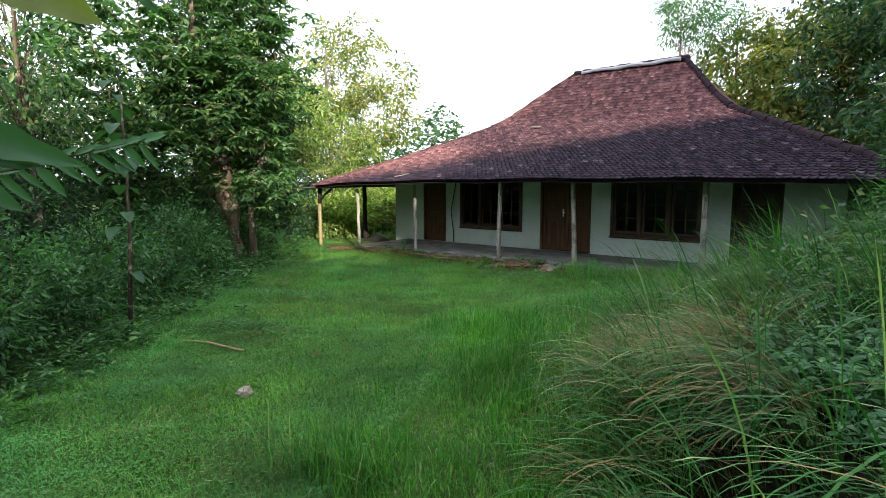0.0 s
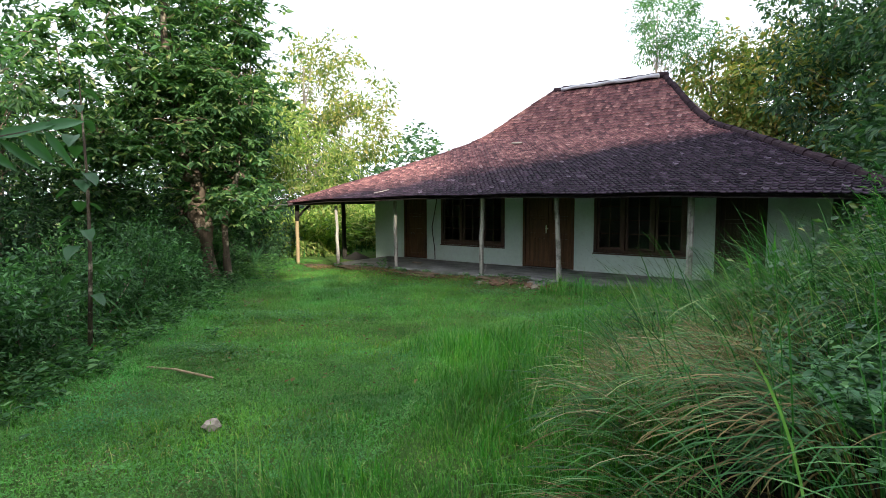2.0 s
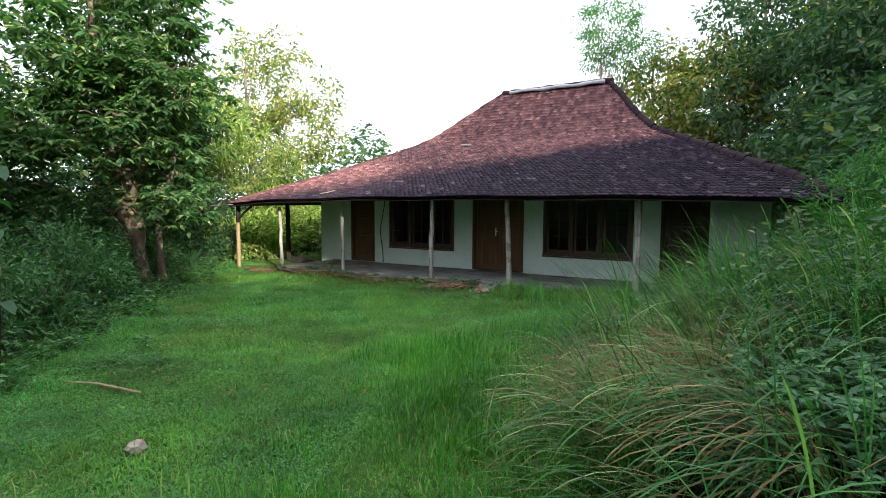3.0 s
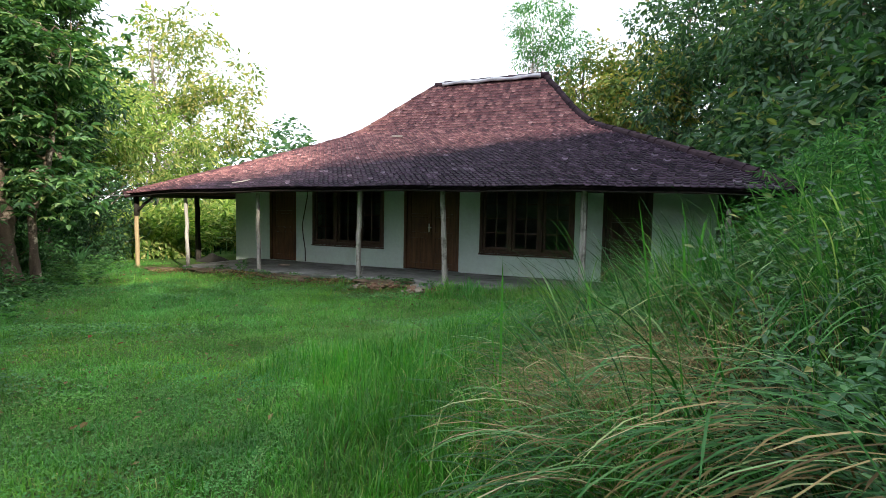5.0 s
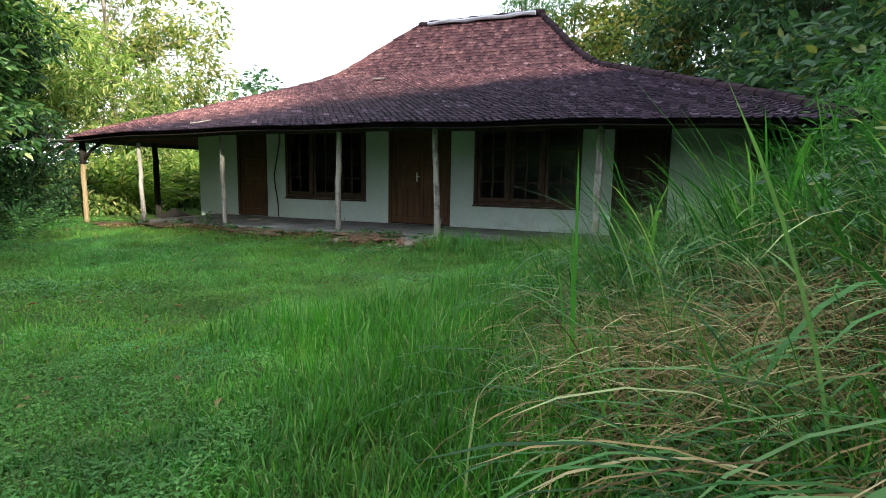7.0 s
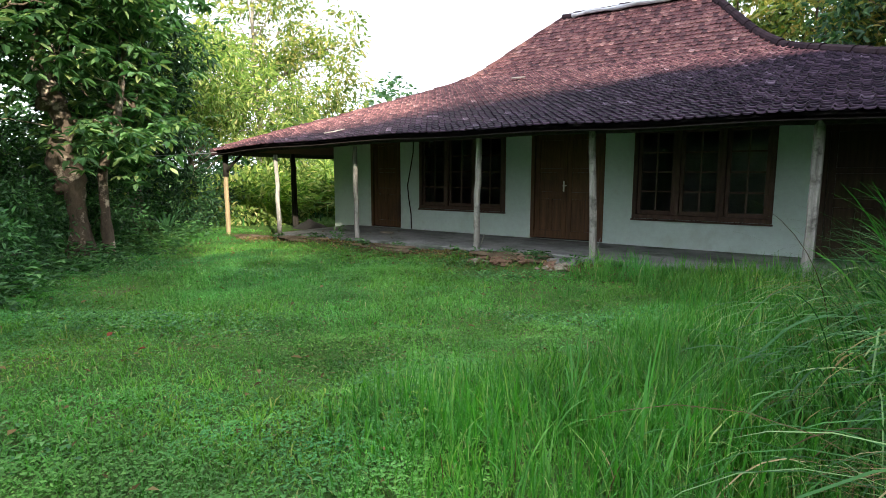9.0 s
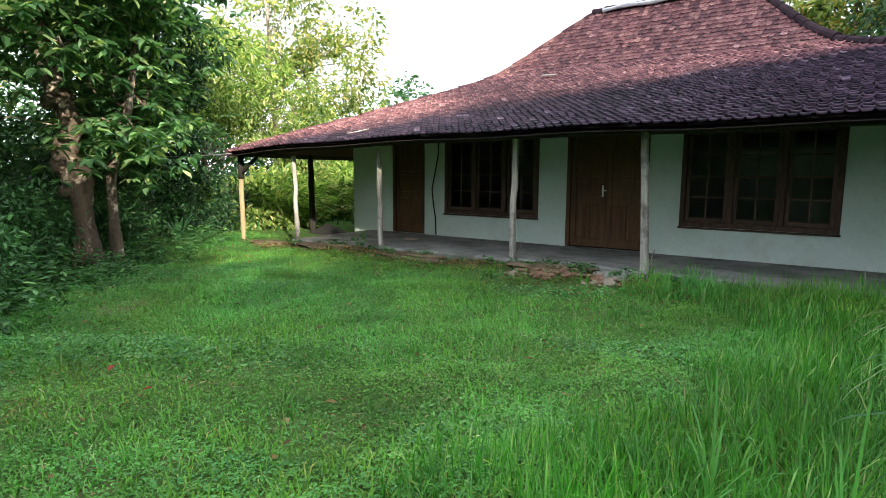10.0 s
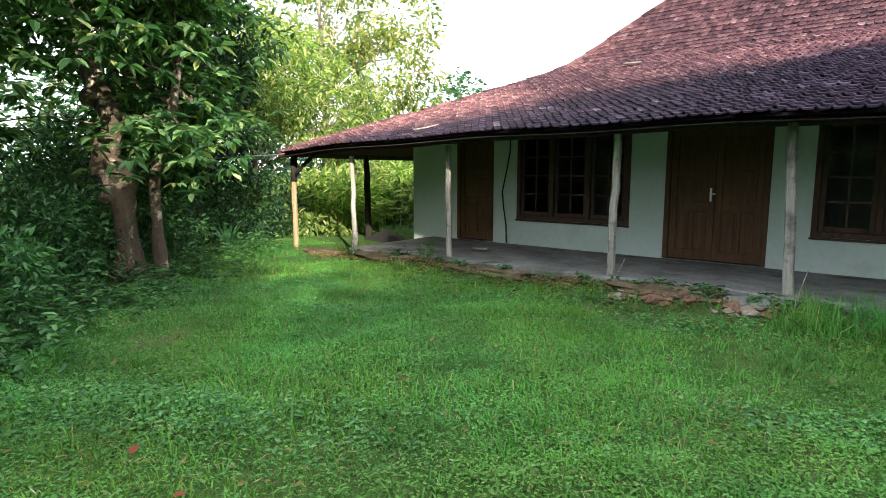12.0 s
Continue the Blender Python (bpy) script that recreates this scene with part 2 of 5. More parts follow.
# bush leaf at about half tone: the thicket's deep shade put into the colour
M_LEAF_SHADE = mat_leaf("shaded_thicket_leaf", [(0.0, (0.012, 0.038, 0.016)), (0.6, (0.024, 0.070, 0.027)), (1.0, (0.06, 0.14, 0.05))], 0.5, 0.2, 0.3, patch=0.4)
M_LEAF_SUN = mat_leaf("yellow_green_leaf", [(0.0, (0.07, 0.13, 0.03)), (0.45, (0.16, 0.22, 0.05)), (0.75, (0.29, 0.29, 0.09)), (1.0, (0.48, 0.40, 0.17))], 0.5, 0.4, patch=0.6)
M_LEAF_HILL = mat_leaf("hill_leaf", [(0.0, (0.022, 0.062, 0.032)), (0.6, (0.043, 0.108, 0.050)), (0.93, (0.09, 0.17, 0.066)), (1.0, (0.24, 0.22, 0.07))], 0.5, 0.3)
# lit counterpart of the hill leaf: the low sun's gold is in these tones
M_LEAF_GOLD = mat_leaf("sun_gold_leaf", [(0.0, (0.10, 0.16, 0.04)), (0.5, (0.18, 0.24, 0.06)), (0.8, (0.30, 0.27, 0.07)), (1.0, (0.42, 0.30, 0.10))], 0.55, 0.35)
M_LEAF_FEATHER = mat_leaf("feathery_leaf", [(0.0, (0.035, 0.11, 0.04)), (0.6, (0.06, 0.18, 0.06)), (1.0, (0.12, 0.26, 0.08))], 0.55, 0.35, 0.25)
M_LEAF_EDGE = mat_leaf("edge_weed_leaf", [(0.0, (0.03, 0.09, 0.03)), (0.6, (0.055, 0.15, 0.05)), (1.0, (0.13, 0.26, 0.09))], 0.5, 0.28, 0.3)
M_LEAF_LIME = mat_leaf("lime_green_leaf", [(0.0, (0.075, 0.145, 0.04)), (0.5, (0.18, 0.27, 0.07)), (0.85, (0.33, 0.38, 0.13)), (1.0, (0.52, 0.47, 0.22))], 0.5, 0.44, patch=0.6)
M_LEAF_TEAL = mat_leaf("broad_weed_leaf", [(0.0, (0.035, 0.105, 0.045)), (0.6, (0.058, 0.16, 0.068)), (1.0, (0.12, 0.25, 0.09))], 0.5, 0.25)


# ---- builders ----
rng = np.random.default_rng(7)


def raw_mesh(name, verts, faces, mat, smooth=False):
    """Mesh from arrays: verts (n,3); faces a list of (m,k) index arrays."""
    me = bpy.data.meshes.new(name)
    verts = np.asarray(verts, np.float32)
    me.vertices.add(len(verts))
    me.vertices.foreach_set("co", verts.ravel())
    idx = np.concatenate([np.asarray(f, np.int32).ravel() for f in faces])
    size = np.concatenate([np.full(len(f), np.asarray(f).shape[1], np.int32) for f in faces])
    me.loops.add(len(idx))
    me.loops.foreach_set("vertex_index", idx)
    me.polygons.add(len(size))
    me.polygons.foreach_set("loop_start", np.concatenate([[0], np.cumsum(size)[:-1]]).astype(np.int32))
    me.polygons.foreach_set("use_smooth", np.full(len(size), smooth))
    me.materials.append(mat)
    me.update(calc_edges=True)
    return me


def raw(name, verts, faces, mat, parent=None, smooth=False, label=""):
    ob = new(name, raw_mesh(name, verts, faces, mat, smooth))
    if parent:
        ob.parent = parent
    return tagged(ob, label)


def part(name, bm, material, parent=None, label="", smooth=False):
    me = bpy.data.meshes.new(name)
    bmesh.ops.recalc_face_normals(bm, faces=bm.faces)
    bm.to_mesh(me)
    bm.free()
    me.materials.append(material)
    if smooth:
        me.polygons.foreach_set("use_smooth", [True] * len(me.polygons))
    ob = new(name, me)
    if parent:
        ob.parent = parent
    return tagged(ob, label)


def thing(name, label, category, group="", kind="", at=(0, 0, 0)):
    ob = new(name)
    ob.location = at
    ob.empty_display_size = 0.1
    return tagged(ob, label, category, group, kind)


def add_box(bm, lo, hi, bev=0.0, m=None):
    lo, hi = Vector(lo), Vector(hi)
    r = bmesh.ops.create_cube(bm, size=1.0)
    vs = r["verts"]
    for v in vs:
        v.co = Vector((lo[i] + (v.co[i] + 0.5) * (hi[i] - lo[i]) for i in range(3)))
        if m:
            v.co = m @ v.co
    if bev:
        es = list({e for v in vs for e in v.link_edges})
        bmesh.ops.bevel(bm, geom=es, offset=bev, segments=1, affect="EDGES")
    return bm


def box_bm(lo, hi, bev=0.0, m=None):
    return add_box(bmesh.new(), lo, hi, bev, m)


def tube(points, radii, sides=8, wob=0.0, seed=0):
    """Verts and faces of a tapered tube along points."""
    r = np.random.default_rng(seed)
    P = np.asarray(points, float)
    n = len(P)
    T = np.gradient(P, axis=0)
    T /= np.linalg.norm(T, axis=1)[:, None] + 1e-9
    ref = np.where(np.abs(T[:, 2:3]) > 0.9, [[1.0, 0, 0]], [[0, 0, 1.0]])
    U = np.cross(T, ref)
    U /= np.linalg.norm(U, axis=1)[:, None] + 1e-9
    V = np.cross(T, U)
    a = np.linspace(0, 2 * np.pi, sides, endpoint=False)
    R = np.asarray(radii, float)[:, None] * (1 + wob * r.normal(size=(n, sides)))
    vs = (P[:, None] + R[..., None] * (np.cos(a)[None, :, None] * U[:, None] + np.sin(a)[None, :, None] * V[:, None])).reshape(-1, 3)
    i, j = np.meshgrid(np.arange(n - 1), np.arange(sides), indexing="ij")
    k = (j + 1) % sides
    f = np.stack([i * sides + j, i * sides + k, (i + 1) * sides + k, (i + 1) * sides + j], -1).reshape(-1, 4)
    caps = [np.arange(sides)[::-1][None], (np.arange(sides) + (n - 1) * sides)[None]]
    return vs, [f] + caps


def join(pieces):
    """Joins (verts, faces) pieces into one."""
    V, F, o = [], [], 0
    for v, f in pieces:
        V.append(v)
        F += [np.asarray(q) + o for q in f]
        o += len(v)
    return np.concatenate(V), F


def unit(a):
    return a / (np.linalg.norm(a, axis=-1, keepdims=True) + 1e-9)


def leaf_arrays(base, along, normal, length, width, fold=0.25, droop=0.15):
    """Folded blades: two quads a leaf, hinged on the midrib."""
    base, along = np.asarray(base, float), unit(np.asarray(along, float))
    side = unit(np.cross(along, normal))
    up = np.cross(side, along)
    n = len(base)
    L = np.broadcast_to(np.asarray(length, float), (n,))[:, None]
    W = np.broadcast_to(np.asarray(width, float), (n,))[:, None]
    b = base
    l1 = base + along * L * 0.3 + side * W * 0.5 + up * W * fold
    l2 = base + along * L * 0.68 + side * W * 0.42 + up * (W * fold - L * droop * 0.4)
    t = base + along * L - up * L * droop
    r1 = base + along * L * 0.3 - side * W * 0.5 + up * W * fold
    r2 = base + along * L * 0.68 - side * W * 0.42 + up * (W * fold - L * droop * 0.4)
    vs = np.stack([b, l1, l2, t, r2, r1], 1).reshape(-1, 3)
    o = (np.arange(n) * 6)[:, None]
    return vs, [np.concatenate([o + [[0, 1, 2, 3]], o + [[0, 3, 4, 5]]])]


def small_leaves(base, along, normal, length, width, fold=0.2):
    """Small folded leaves: two triangles each, hinged on the midrib."""
    base, along = np.asarray(base, float), unit(np.asarray(along, float))
    side = unit(np.cross(along, normal))
    up = np.cross(side, along)
    L, W = np.asarray(length, float)[:, None], np.asarray(width, float)[:, None]
    mid = base + along * L * 0.45
    vs = np.stack([base, mid + side * W * 0.55 + up * W * fold, base + along * L, mid - side * W * 0.55 + up * W * fold], 1).reshape(-1, 3)
    o = (np.arange(len(base)) * 4)[:, None]
    return vs, [np.concatenate([o + [[0, 1, 2]], o + [[0, 2, 3]]])]


def blade_arrays(base, lean, height, width, bend, segs=3):
    """Grass blades: strips that taper and bow over along lean (n,2 horizontal)."""
    n = len(base)
    lean3 = np.concatenate([lean, np.zeros((n, 1))], 1)
    side = np.stack([-lean[:, 1], lean[:, 0], np.zeros(n)], 1)
    side = unit(side + 1e-6)
    h, w, bd = (np.broadcast_to(np.asarray(q, float), (n,))[:, None] for q in (height, width, bend))
    rows = []
    for k in range(segs + 1):
        t = k / segs
        ang = bd * t
        # an arc of length h whose slope grows with t
        z = h * np.where(bd > 0.05, np.sin(ang) / np.maximum(bd, 0.05), t)
        x = h * np.where(bd > 0.05, (1 - np.cos(ang)) / np.maximum(bd, 0.05), 0)
        c = base + lean3 * x
        c[:, 2:] += z
        ww = w * (1 - 0.25 * t) * 0.5 if k < segs else 0 * w
        rows.append((c, ww))
    vs = [np.stack([c - side * ww, c + side * ww], 1) for c, ww in rows[:-1]] + [rows[-1][0][:, None]]
    V = np.concatenate(vs, 1)
    k = V.shape[1]
    o = (np.arange(n) * k)[:, None]
    quads = [o + [[2 * i, 2 * i + 1, 2 * i + 3, 2 * i + 2]] for i in range(segs - 1)]
    tri = o + [[2 * segs - 2, 2 * segs - 1, 2 * segs]]
    return V.reshape(-1, 3), ([np.concatenate(quads)] if quads else []) + [tri]


# ---- ground ----
def smooth(a):
    return np.where(a > 0, np.sqrt(a * a + 0.36) - 0.6, 0)


def bank_d(x, y):
    """How far beyond the foot of the bank a place lies."""
    return x - np.interp(y, [-14, -8.5, -4, 0, 3, 30], [8.6, 8.3, 7.4, 7.6, 10.6, 11.0])


def ground_z(x, y):
    x, y = np.asarray(x, float), np.asarray(y, float)
    z = -0.14 + 0.035 * np.sin(1.3 * x + 0.7 * y) * np.sin(0.9 * y - 0.4 * x) + 0.015 * np.sin(4.1 * x + 1) * np.sin(3.7 * y)
    d = bank_d(x, y)
    z = z + 0.36 * smooth(d) + 0.22 * smooth(d - 4)
    z = z + 0.10 * smooth(-y - 10.3)
    z = z - 0.5 * np.exp(-(((x - 9.5) / 0.62) ** 2 + ((y + 8.6) / 0.42) ** 2) ** 2)     # pit shaped into the foot of the bank to deepen the grass's shade
    z = z + 0.09 * np.exp(-((y + 0.45) / 0.4) ** 2) * np.clip((x + 2.5) / 2, 0, 1) * np.clip((10 - x) / 2, 0, 1)     # earth heaped along the porch
    z = np.minimum(z, 14 + 0.02 * d)
    return z


def build_ground():
    u = np.linspace(-1, 1, 181)
    s = np.sinh(u * 5.2) / np.sinh(5.2)
    X, Y = np.meshgrid(4 + 420 * s, -4 + 420 * s, indexing="ij")
    Z = ground_z(X, Y)
    far = np.clip((np.hypot(X - 4, Y + 4) - 60) / 200, 0, 1)
    Z = Z * (1 - far) + far * np.minimum(Z, 4)
    n = len(u)
    i, j = np.meshgrid(np.arange(n - 1), np.arange(n - 1), indexing="ij")
    q = np.stack([i * n + j, (i + 1) * n + j, (i + 1) * n + j + 1, i * n + j + 1], -1).reshape(-1, 4)
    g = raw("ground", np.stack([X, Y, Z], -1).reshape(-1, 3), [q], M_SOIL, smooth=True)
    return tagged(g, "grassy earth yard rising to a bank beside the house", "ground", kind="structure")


build_ground()

# ---- house ----
WY, WT = 2.243, 0.16                # front face of the wall, its thickness
X0, X1 = -2.87, 9.85                # ends of the front wall
YB = 13.4                           # back wall
house = thing("house", "single-storey village house with pale green walls and clay tile roof", "house", at=(0, 0, 0))

OPEN = [("door", -1.62, -0.70, -0.02, 2.12), ("window", -0.147, 2.083, 0.487, 2.15), ("door", 2.66, 4.16, -0.02, 2.15),
        ("window", 4.69, 6.918, 0.487, 2.15), ("door", 7.52, 8.53, -0.02, 2.15)]


def build_walls():
    bm = bmesh.new()
    x, top = X0, 2.08
    for kind, a, b, lo, hi in OPEN:
        add_box(bm, (x, WY, -0.3), (a, WY + WT, top))
        top = 2.60
        add_box(bm, (a, WY, -0.3), (b, WY + WT, lo))
        add_box(bm, (a, WY, hi), (b, WY + WT, top))
        x = b
    add_box(bm, (x, WY, -0.3), (X1, WY + WT, 2.28))
    bmesh.ops.remove_doubles(bm, verts=bm.verts, dist=0.0005)
    part("wall_front", bm, M_WALL, house, "pale green limewashed front wall, stained near the floor")
    part("wall_side", box_bm((X0, WY + WT, -0.3), (X0 + WT, YB, 2.05)), M_WALL, house)
    part("wall_side", box_bm((X1 - WT, WY + WT, -0.3), (X1, YB, 2.25)), M_WALL, house)
    part("wall_back", box_bm((X0 + WT, YB - WT, -0.3), (X1 - WT, YB, 2.05)), M_WALL, house)
    part("inner_floor", box_bm((X0 + WT, WY + WT, -0.3), (X1 - WT, YB - WT, -0.02)), M_EARTH, house, "dark beaten earth floor")
    part("inner_wall", box_bm((X0 + WT, 6.2, -0.02), (X1 - WT, 6.32, 2.6)), M_INNER, house)


build_walls()

# roof outline: profile of the front slope (y, z), and the hips' x at each y
PROF_Y = np.array([-0.75, 0.6, 2.2, 4.0, 5.4, 6.17, 6.8, 7.5, 8.38])
PROF_Z = np.array([1.93, 2.31, 2.77, 3.29, 3.70, 3.98, 4.42, 5.05, 5.86])
HIPL_Y, HIPL_X = [-0.75, 0.15, 1.28, 2.6, 4.35, 6.17, 7.3, 8.38], [-3.62, -3.05, -2.5, -2.10, -1.66, -1.32, -0.45, 0.62]
HIPR_Y, HIPR_X = [-0.75, 0.73, 1.82, 3.14, 5.08, 6.17, 8.38], [10.75, 9.95, 9.25, 8.45, 7.30, 6.50, 4.62]


def roof_z(x, y):
    z = np.interp(y, PROF_Y, PROF_Z)
    sag = np.interp(x, [-3.7, -2.5, 0, 3, 6, 9, 10.8], [-0.17, -0.10, -0.02, 0.02, 0.03, 0.03, -0.06])
    k = np.clip((6.5 - np.asarray(y)) / 7.2, 0, 1)
    return z + sag * k + 0.012 * np.sin(2.1 * np.asarray(x) + 1.3 * np.asarray(y)) * k


def build_roof():
    roof = part("roof", bmesh.new(), M_TILE, house, "concave hipped roof of red-brown weathered clay tiles")
    # underlay: front slope as a thin slab, then the other three slopes
    ys = np.linspace(-0.70, 8.38, 40)
    us = np.linspace(0, 1, 50)
    Y, U = np.meshgrid(ys, us, indexing="ij")
    XL, XR = np.interp(Y, HIPL_Y, HIPL_X), np.interp(Y, HIPR_Y, HIPR_X)
    X = XL + (XR - XL) * U
    Z = roof_z(X, Y)
    top = np.stack([X, Y, Z - 0.05], -1).reshape(-1, 3)
    bot = top - [0, 0, 0.05]
    n, m = Y.shape
    i, j = np.meshgrid(np.arange(n - 1), np.arange(m - 1), indexing="ij")
    q = np.stack([i * m + j, i * m + j + 1, (i + 1) * m + j + 1, (i + 1) * m + j], -1).reshape(-1, 4)
    N = n * m
    raw("roof_boarding", np.concatenate([top, bot]), [q, q[:, ::-1] + N], M_RAFTER, house, label="dark underside of the roof")
    # left, right and back slopes, with their own eaves
    zl = roof_z(np.interp(ys, HIPL_Y, HIPL_X), ys) - 0.02
    zr = roof_z(np.interp(ys, HIPR_Y, HIPR_X), ys) - 0.02
    yb = 2 * 8.38 - ys
    for nm, hx, hz in (("side_slope", np.interp(ys, HIPL_Y, HIPL_X), zl), ("side_slope", np.interp(ys, HIPR_Y, HIPR_X), zr)):
        F = np.stack([hx, ys, hz], -1)
        B = np.stack([hx, yb, hz], -1)
        V = np.concatenate([F, B])
        k = np.arange(len(ys) - 1)
        raw(nm, V, [np.stack([k, k + 1, k + 1 + len(ys), k + len(ys)], -1)], M_TILE, house)
    bl = np.stack([np.interp(ys, HIPL_Y, HIPL_X), yb, zl], -1)
    br = np.stack([np.interp(ys, HIPR_Y, HIPR_X), yb, zr], -1)
    k = np.arange(len(ys) - 1)
    raw("back_slope", np.concatenate([bl, br]), [np.stack([k, k + 1, k + 1 + len(ys), k + len(ys)], -1)], M_TILE, house)
    return roof


roof = build_roof()


def ridge_run(name, pts, r, label, mat, step=0.34):
    """Half-round cap tiles laid end to end along a line."""
    P = np.asarray(pts, float)
    d = np.concatenate([[0], np.cumsum(np.linalg.norm(np.diff(P, axis=0), axis=1))])
    cnt = max(1, int(d[-1] / step))
    for k in range(cnt):
        a, b = d[-1] * k / cnt, d[-1] * (k + 1.12) / cnt
        pa = np.array([np.interp(a, d, P[:, c]) for c in range(3)])
        pb = np.array([np.interp(min(b, d[-1] + 0.01), d, P[:, c]) for c in range(3)])
        jit = rng.normal(0, 0.008, 3)
        v, f = tube([pa + jit, pb + jit], [r * 1.0, r * 0.86], 10)
        raw(name, v, f, mat, roof, smooth=False, label=label if k == 0 else "")


hy = np.linspace(-0.75, 8.38, 60)
hl = np.interp(hy, HIPL_Y, HIPL_X)
hr = np.interp(hy, HIPR_Y, HIPR_X)
ridge_run("hip_cap", np.stack([hr, hy, roof_z(hr, hy) + 0.03], -1), 0.105, "dark hip cap tile", M_RIDGE)
ridge_run("hip_cap", np.stack([hl, hy, roof_z(hl, hy) - 0.03], -1), 0.09, "", M_TILE)
ridge_run("ridge_cap", [(0.60, 8.38, 5.86), (2.6, 8.38, 5.90), (4.7, 8.38, 5.93)], 0.12, "dark ridge cap tile", M_RIDGE)
xs_ = np.linspace(0.95, 4.45, 16)
v, f = tube(np.stack([xs_, 0 * xs_ + 8.22, 5.86 + 0.05 * (xs_ - 0.95) / 3.5 + 0.02 * np.sin(xs_ * 5.0)], -1), 0.062 + 0.012 * np.sin(xs_ * 9.0), 8, 0.08, 5)
raw("ridge_mortar", v, f, M_ZINC, house, label="pale grey uneven mortar strip along the ridge")


def tile_shape(w, l):
    """One pressed clay tile: a raised roll along one side, a flat pan, a thick lower lip whose front edge is coloured
    as worn and sky-lit.
    """
    xs = np.array([0.0, 0.06, 0.13, 0.20, 0.27, 0.34, 0.60, 0.86, 1.0])
    zs = np.array([0.004, 0.018, 0.024, 0.018, 0.005, 0.0, -0.003, 0.0, 0.006])
    rows = []
    for y, dz in ((0.0, 0.012), (0.0, 0.030), (0.012, 0.034), (l * 0.5, 0.020), (l, 0.0)):
        rows.append(np.stack([xs * w, 0 * xs + y - 0.008 * np.sin(xs * np.pi) * (y < 0.1), zs + dz], -1))
    n = len(xs)
    k = np.arange(n - 1)
    F = [np.stack([k + q * n, k + 1 + q * n, k + 1 + (q + 1) * n, k + (q + 1) * n], -1) for q in range(4)]
    lip = np.concatenate([np.full(n - 1, q < 2) for q in range(4)])
    return np.concatenate(rows), np.concatenate(F), lip


def build_tiles():
    w, row = 0.125, 0.18
    ln = np.concatenate([[0], np.cumsum(np.hypot(np.diff(PROF_Y), np.diff(PROF_Z)))])
    rows = int(ln[-1] / row)
    tv, tf, lip = tile_shape(w * 1.03, row * 1.12)
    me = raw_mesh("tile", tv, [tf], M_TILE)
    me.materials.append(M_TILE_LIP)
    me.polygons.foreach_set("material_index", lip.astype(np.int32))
    VV, FF, off, made = [], [], 0, 0
    r = np.random.default_rng(3)
    for k in range(rows):
        s0, s1 = k * row, (k + 1) * row
        y0, y1 = np.interp(s0, ln, PROF_Y), np.interp(s1, ln, PROF_Y)
        xl, xr = np.interp(y0, HIPL_Y, HIPL_X), np.interp(y0, HIPR_Y, HIPR_X)
        c0, c1 = int(np.ceil(xl / w)), int(np.floor(xr / w))
        for c in range(c0, c1):
            x = c * w + 0.012 * np.sin(k * 1.7) + r.normal(0, 0.006)
            za, zb = float(roof_z(x, y0)), float(roof_z(x, y1))
            pitch = math.atan2(zb - za, y1 - y0) + r.normal(0, 0.012)
            M = pose(x, y0 + r.normal(0, 0.008), za - 0.01, math.degrees(pitch), r.normal(0, 1.1), r.normal(0, 1.3))
            if made < 300 and k < 7 and 0.4 < x < 5.8:
                ob = new("tile", me)
                ob.parent = roof
                ob.matrix_basis = M
                made += 1
            else:
                A = np.array(M)
                VV.append(tv @ A[:3, :3].T + A[:3, 3])
                FF.append(tf + off)
                off += len(tv)
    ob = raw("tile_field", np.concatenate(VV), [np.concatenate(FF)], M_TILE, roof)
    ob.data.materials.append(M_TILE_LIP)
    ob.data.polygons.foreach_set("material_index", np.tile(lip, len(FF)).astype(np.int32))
    tagged(ob, "rows of weathered clay tiles", kind="stuff")


def build_eave():
    # rafters and the fascia pole under the eave
    for k, x in enumerate(np.arange(-3.2, 10.4, 0.62)):
        za, zb = float(roof_z(x, -0.7)) - 0.135, float(roof_z(x, 2.2)) - 0.135
        if x < -2.4:
            zb = float(roof_z(x, 0.6)) - 0.135
            v, f = tube([(x, -0.42, za + 0.07), (x, 0.6, zb)], [0.032, 0.035], 6)
        else:
            v, f = tube([(x, -0.42, za + 0.07), (x, 2.2, zb)], [0.032, 0.035], 6)
        raw("rafter", v, f, M_RAFTER, house)
    xs = np.linspace(-3.5, 10.5, 30)
    v, f = tube(np.stack([xs, 0 * xs + 0.0, roof_z(xs, 0 * xs) - 0.24], -1), [0.06] * 30, 8, 0.04)
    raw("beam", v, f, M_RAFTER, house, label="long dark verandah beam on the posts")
    v, f = tube([(-3.66, -0.35, 1.72), (-4.0, 2.0, 1.85), (-4.1, 6, 1.95)], [0.055] * 3, 8)
    raw("beam", v, f, M_RAFTER, house)


build_eave()


def side_gallery():
    """Lean-to roof of the open gallery along the west wall."""
    ys = np.linspace(-0.70, 9.0, 20)
    hx = np.interp(ys, HIPL_Y, HIPL_X)
    zi = roof_z(hx, np.minimum(ys, 6.1)) - 0.06
    A = np.stack([hx + 0.02, ys, zi], -1)
    B = np.stack([0 * ys - 4.35, ys + 0.0, 0 * ys + 1.72], -1)
    B[:, 0] = np.minimum(hx - 0.05, -3.62 - 0.8 * np.clip((ys + 0.7) / 3, 0, 1))
    k = np.arange(19)
    q = np.stack([k, k + 1, k + 21, k + 20], -1)
    V = np.concatenate([A, B, A - [0, 0, .05], B - [0, 0, .05]])
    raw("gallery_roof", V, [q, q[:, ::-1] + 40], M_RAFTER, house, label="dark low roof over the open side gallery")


side_gallery()

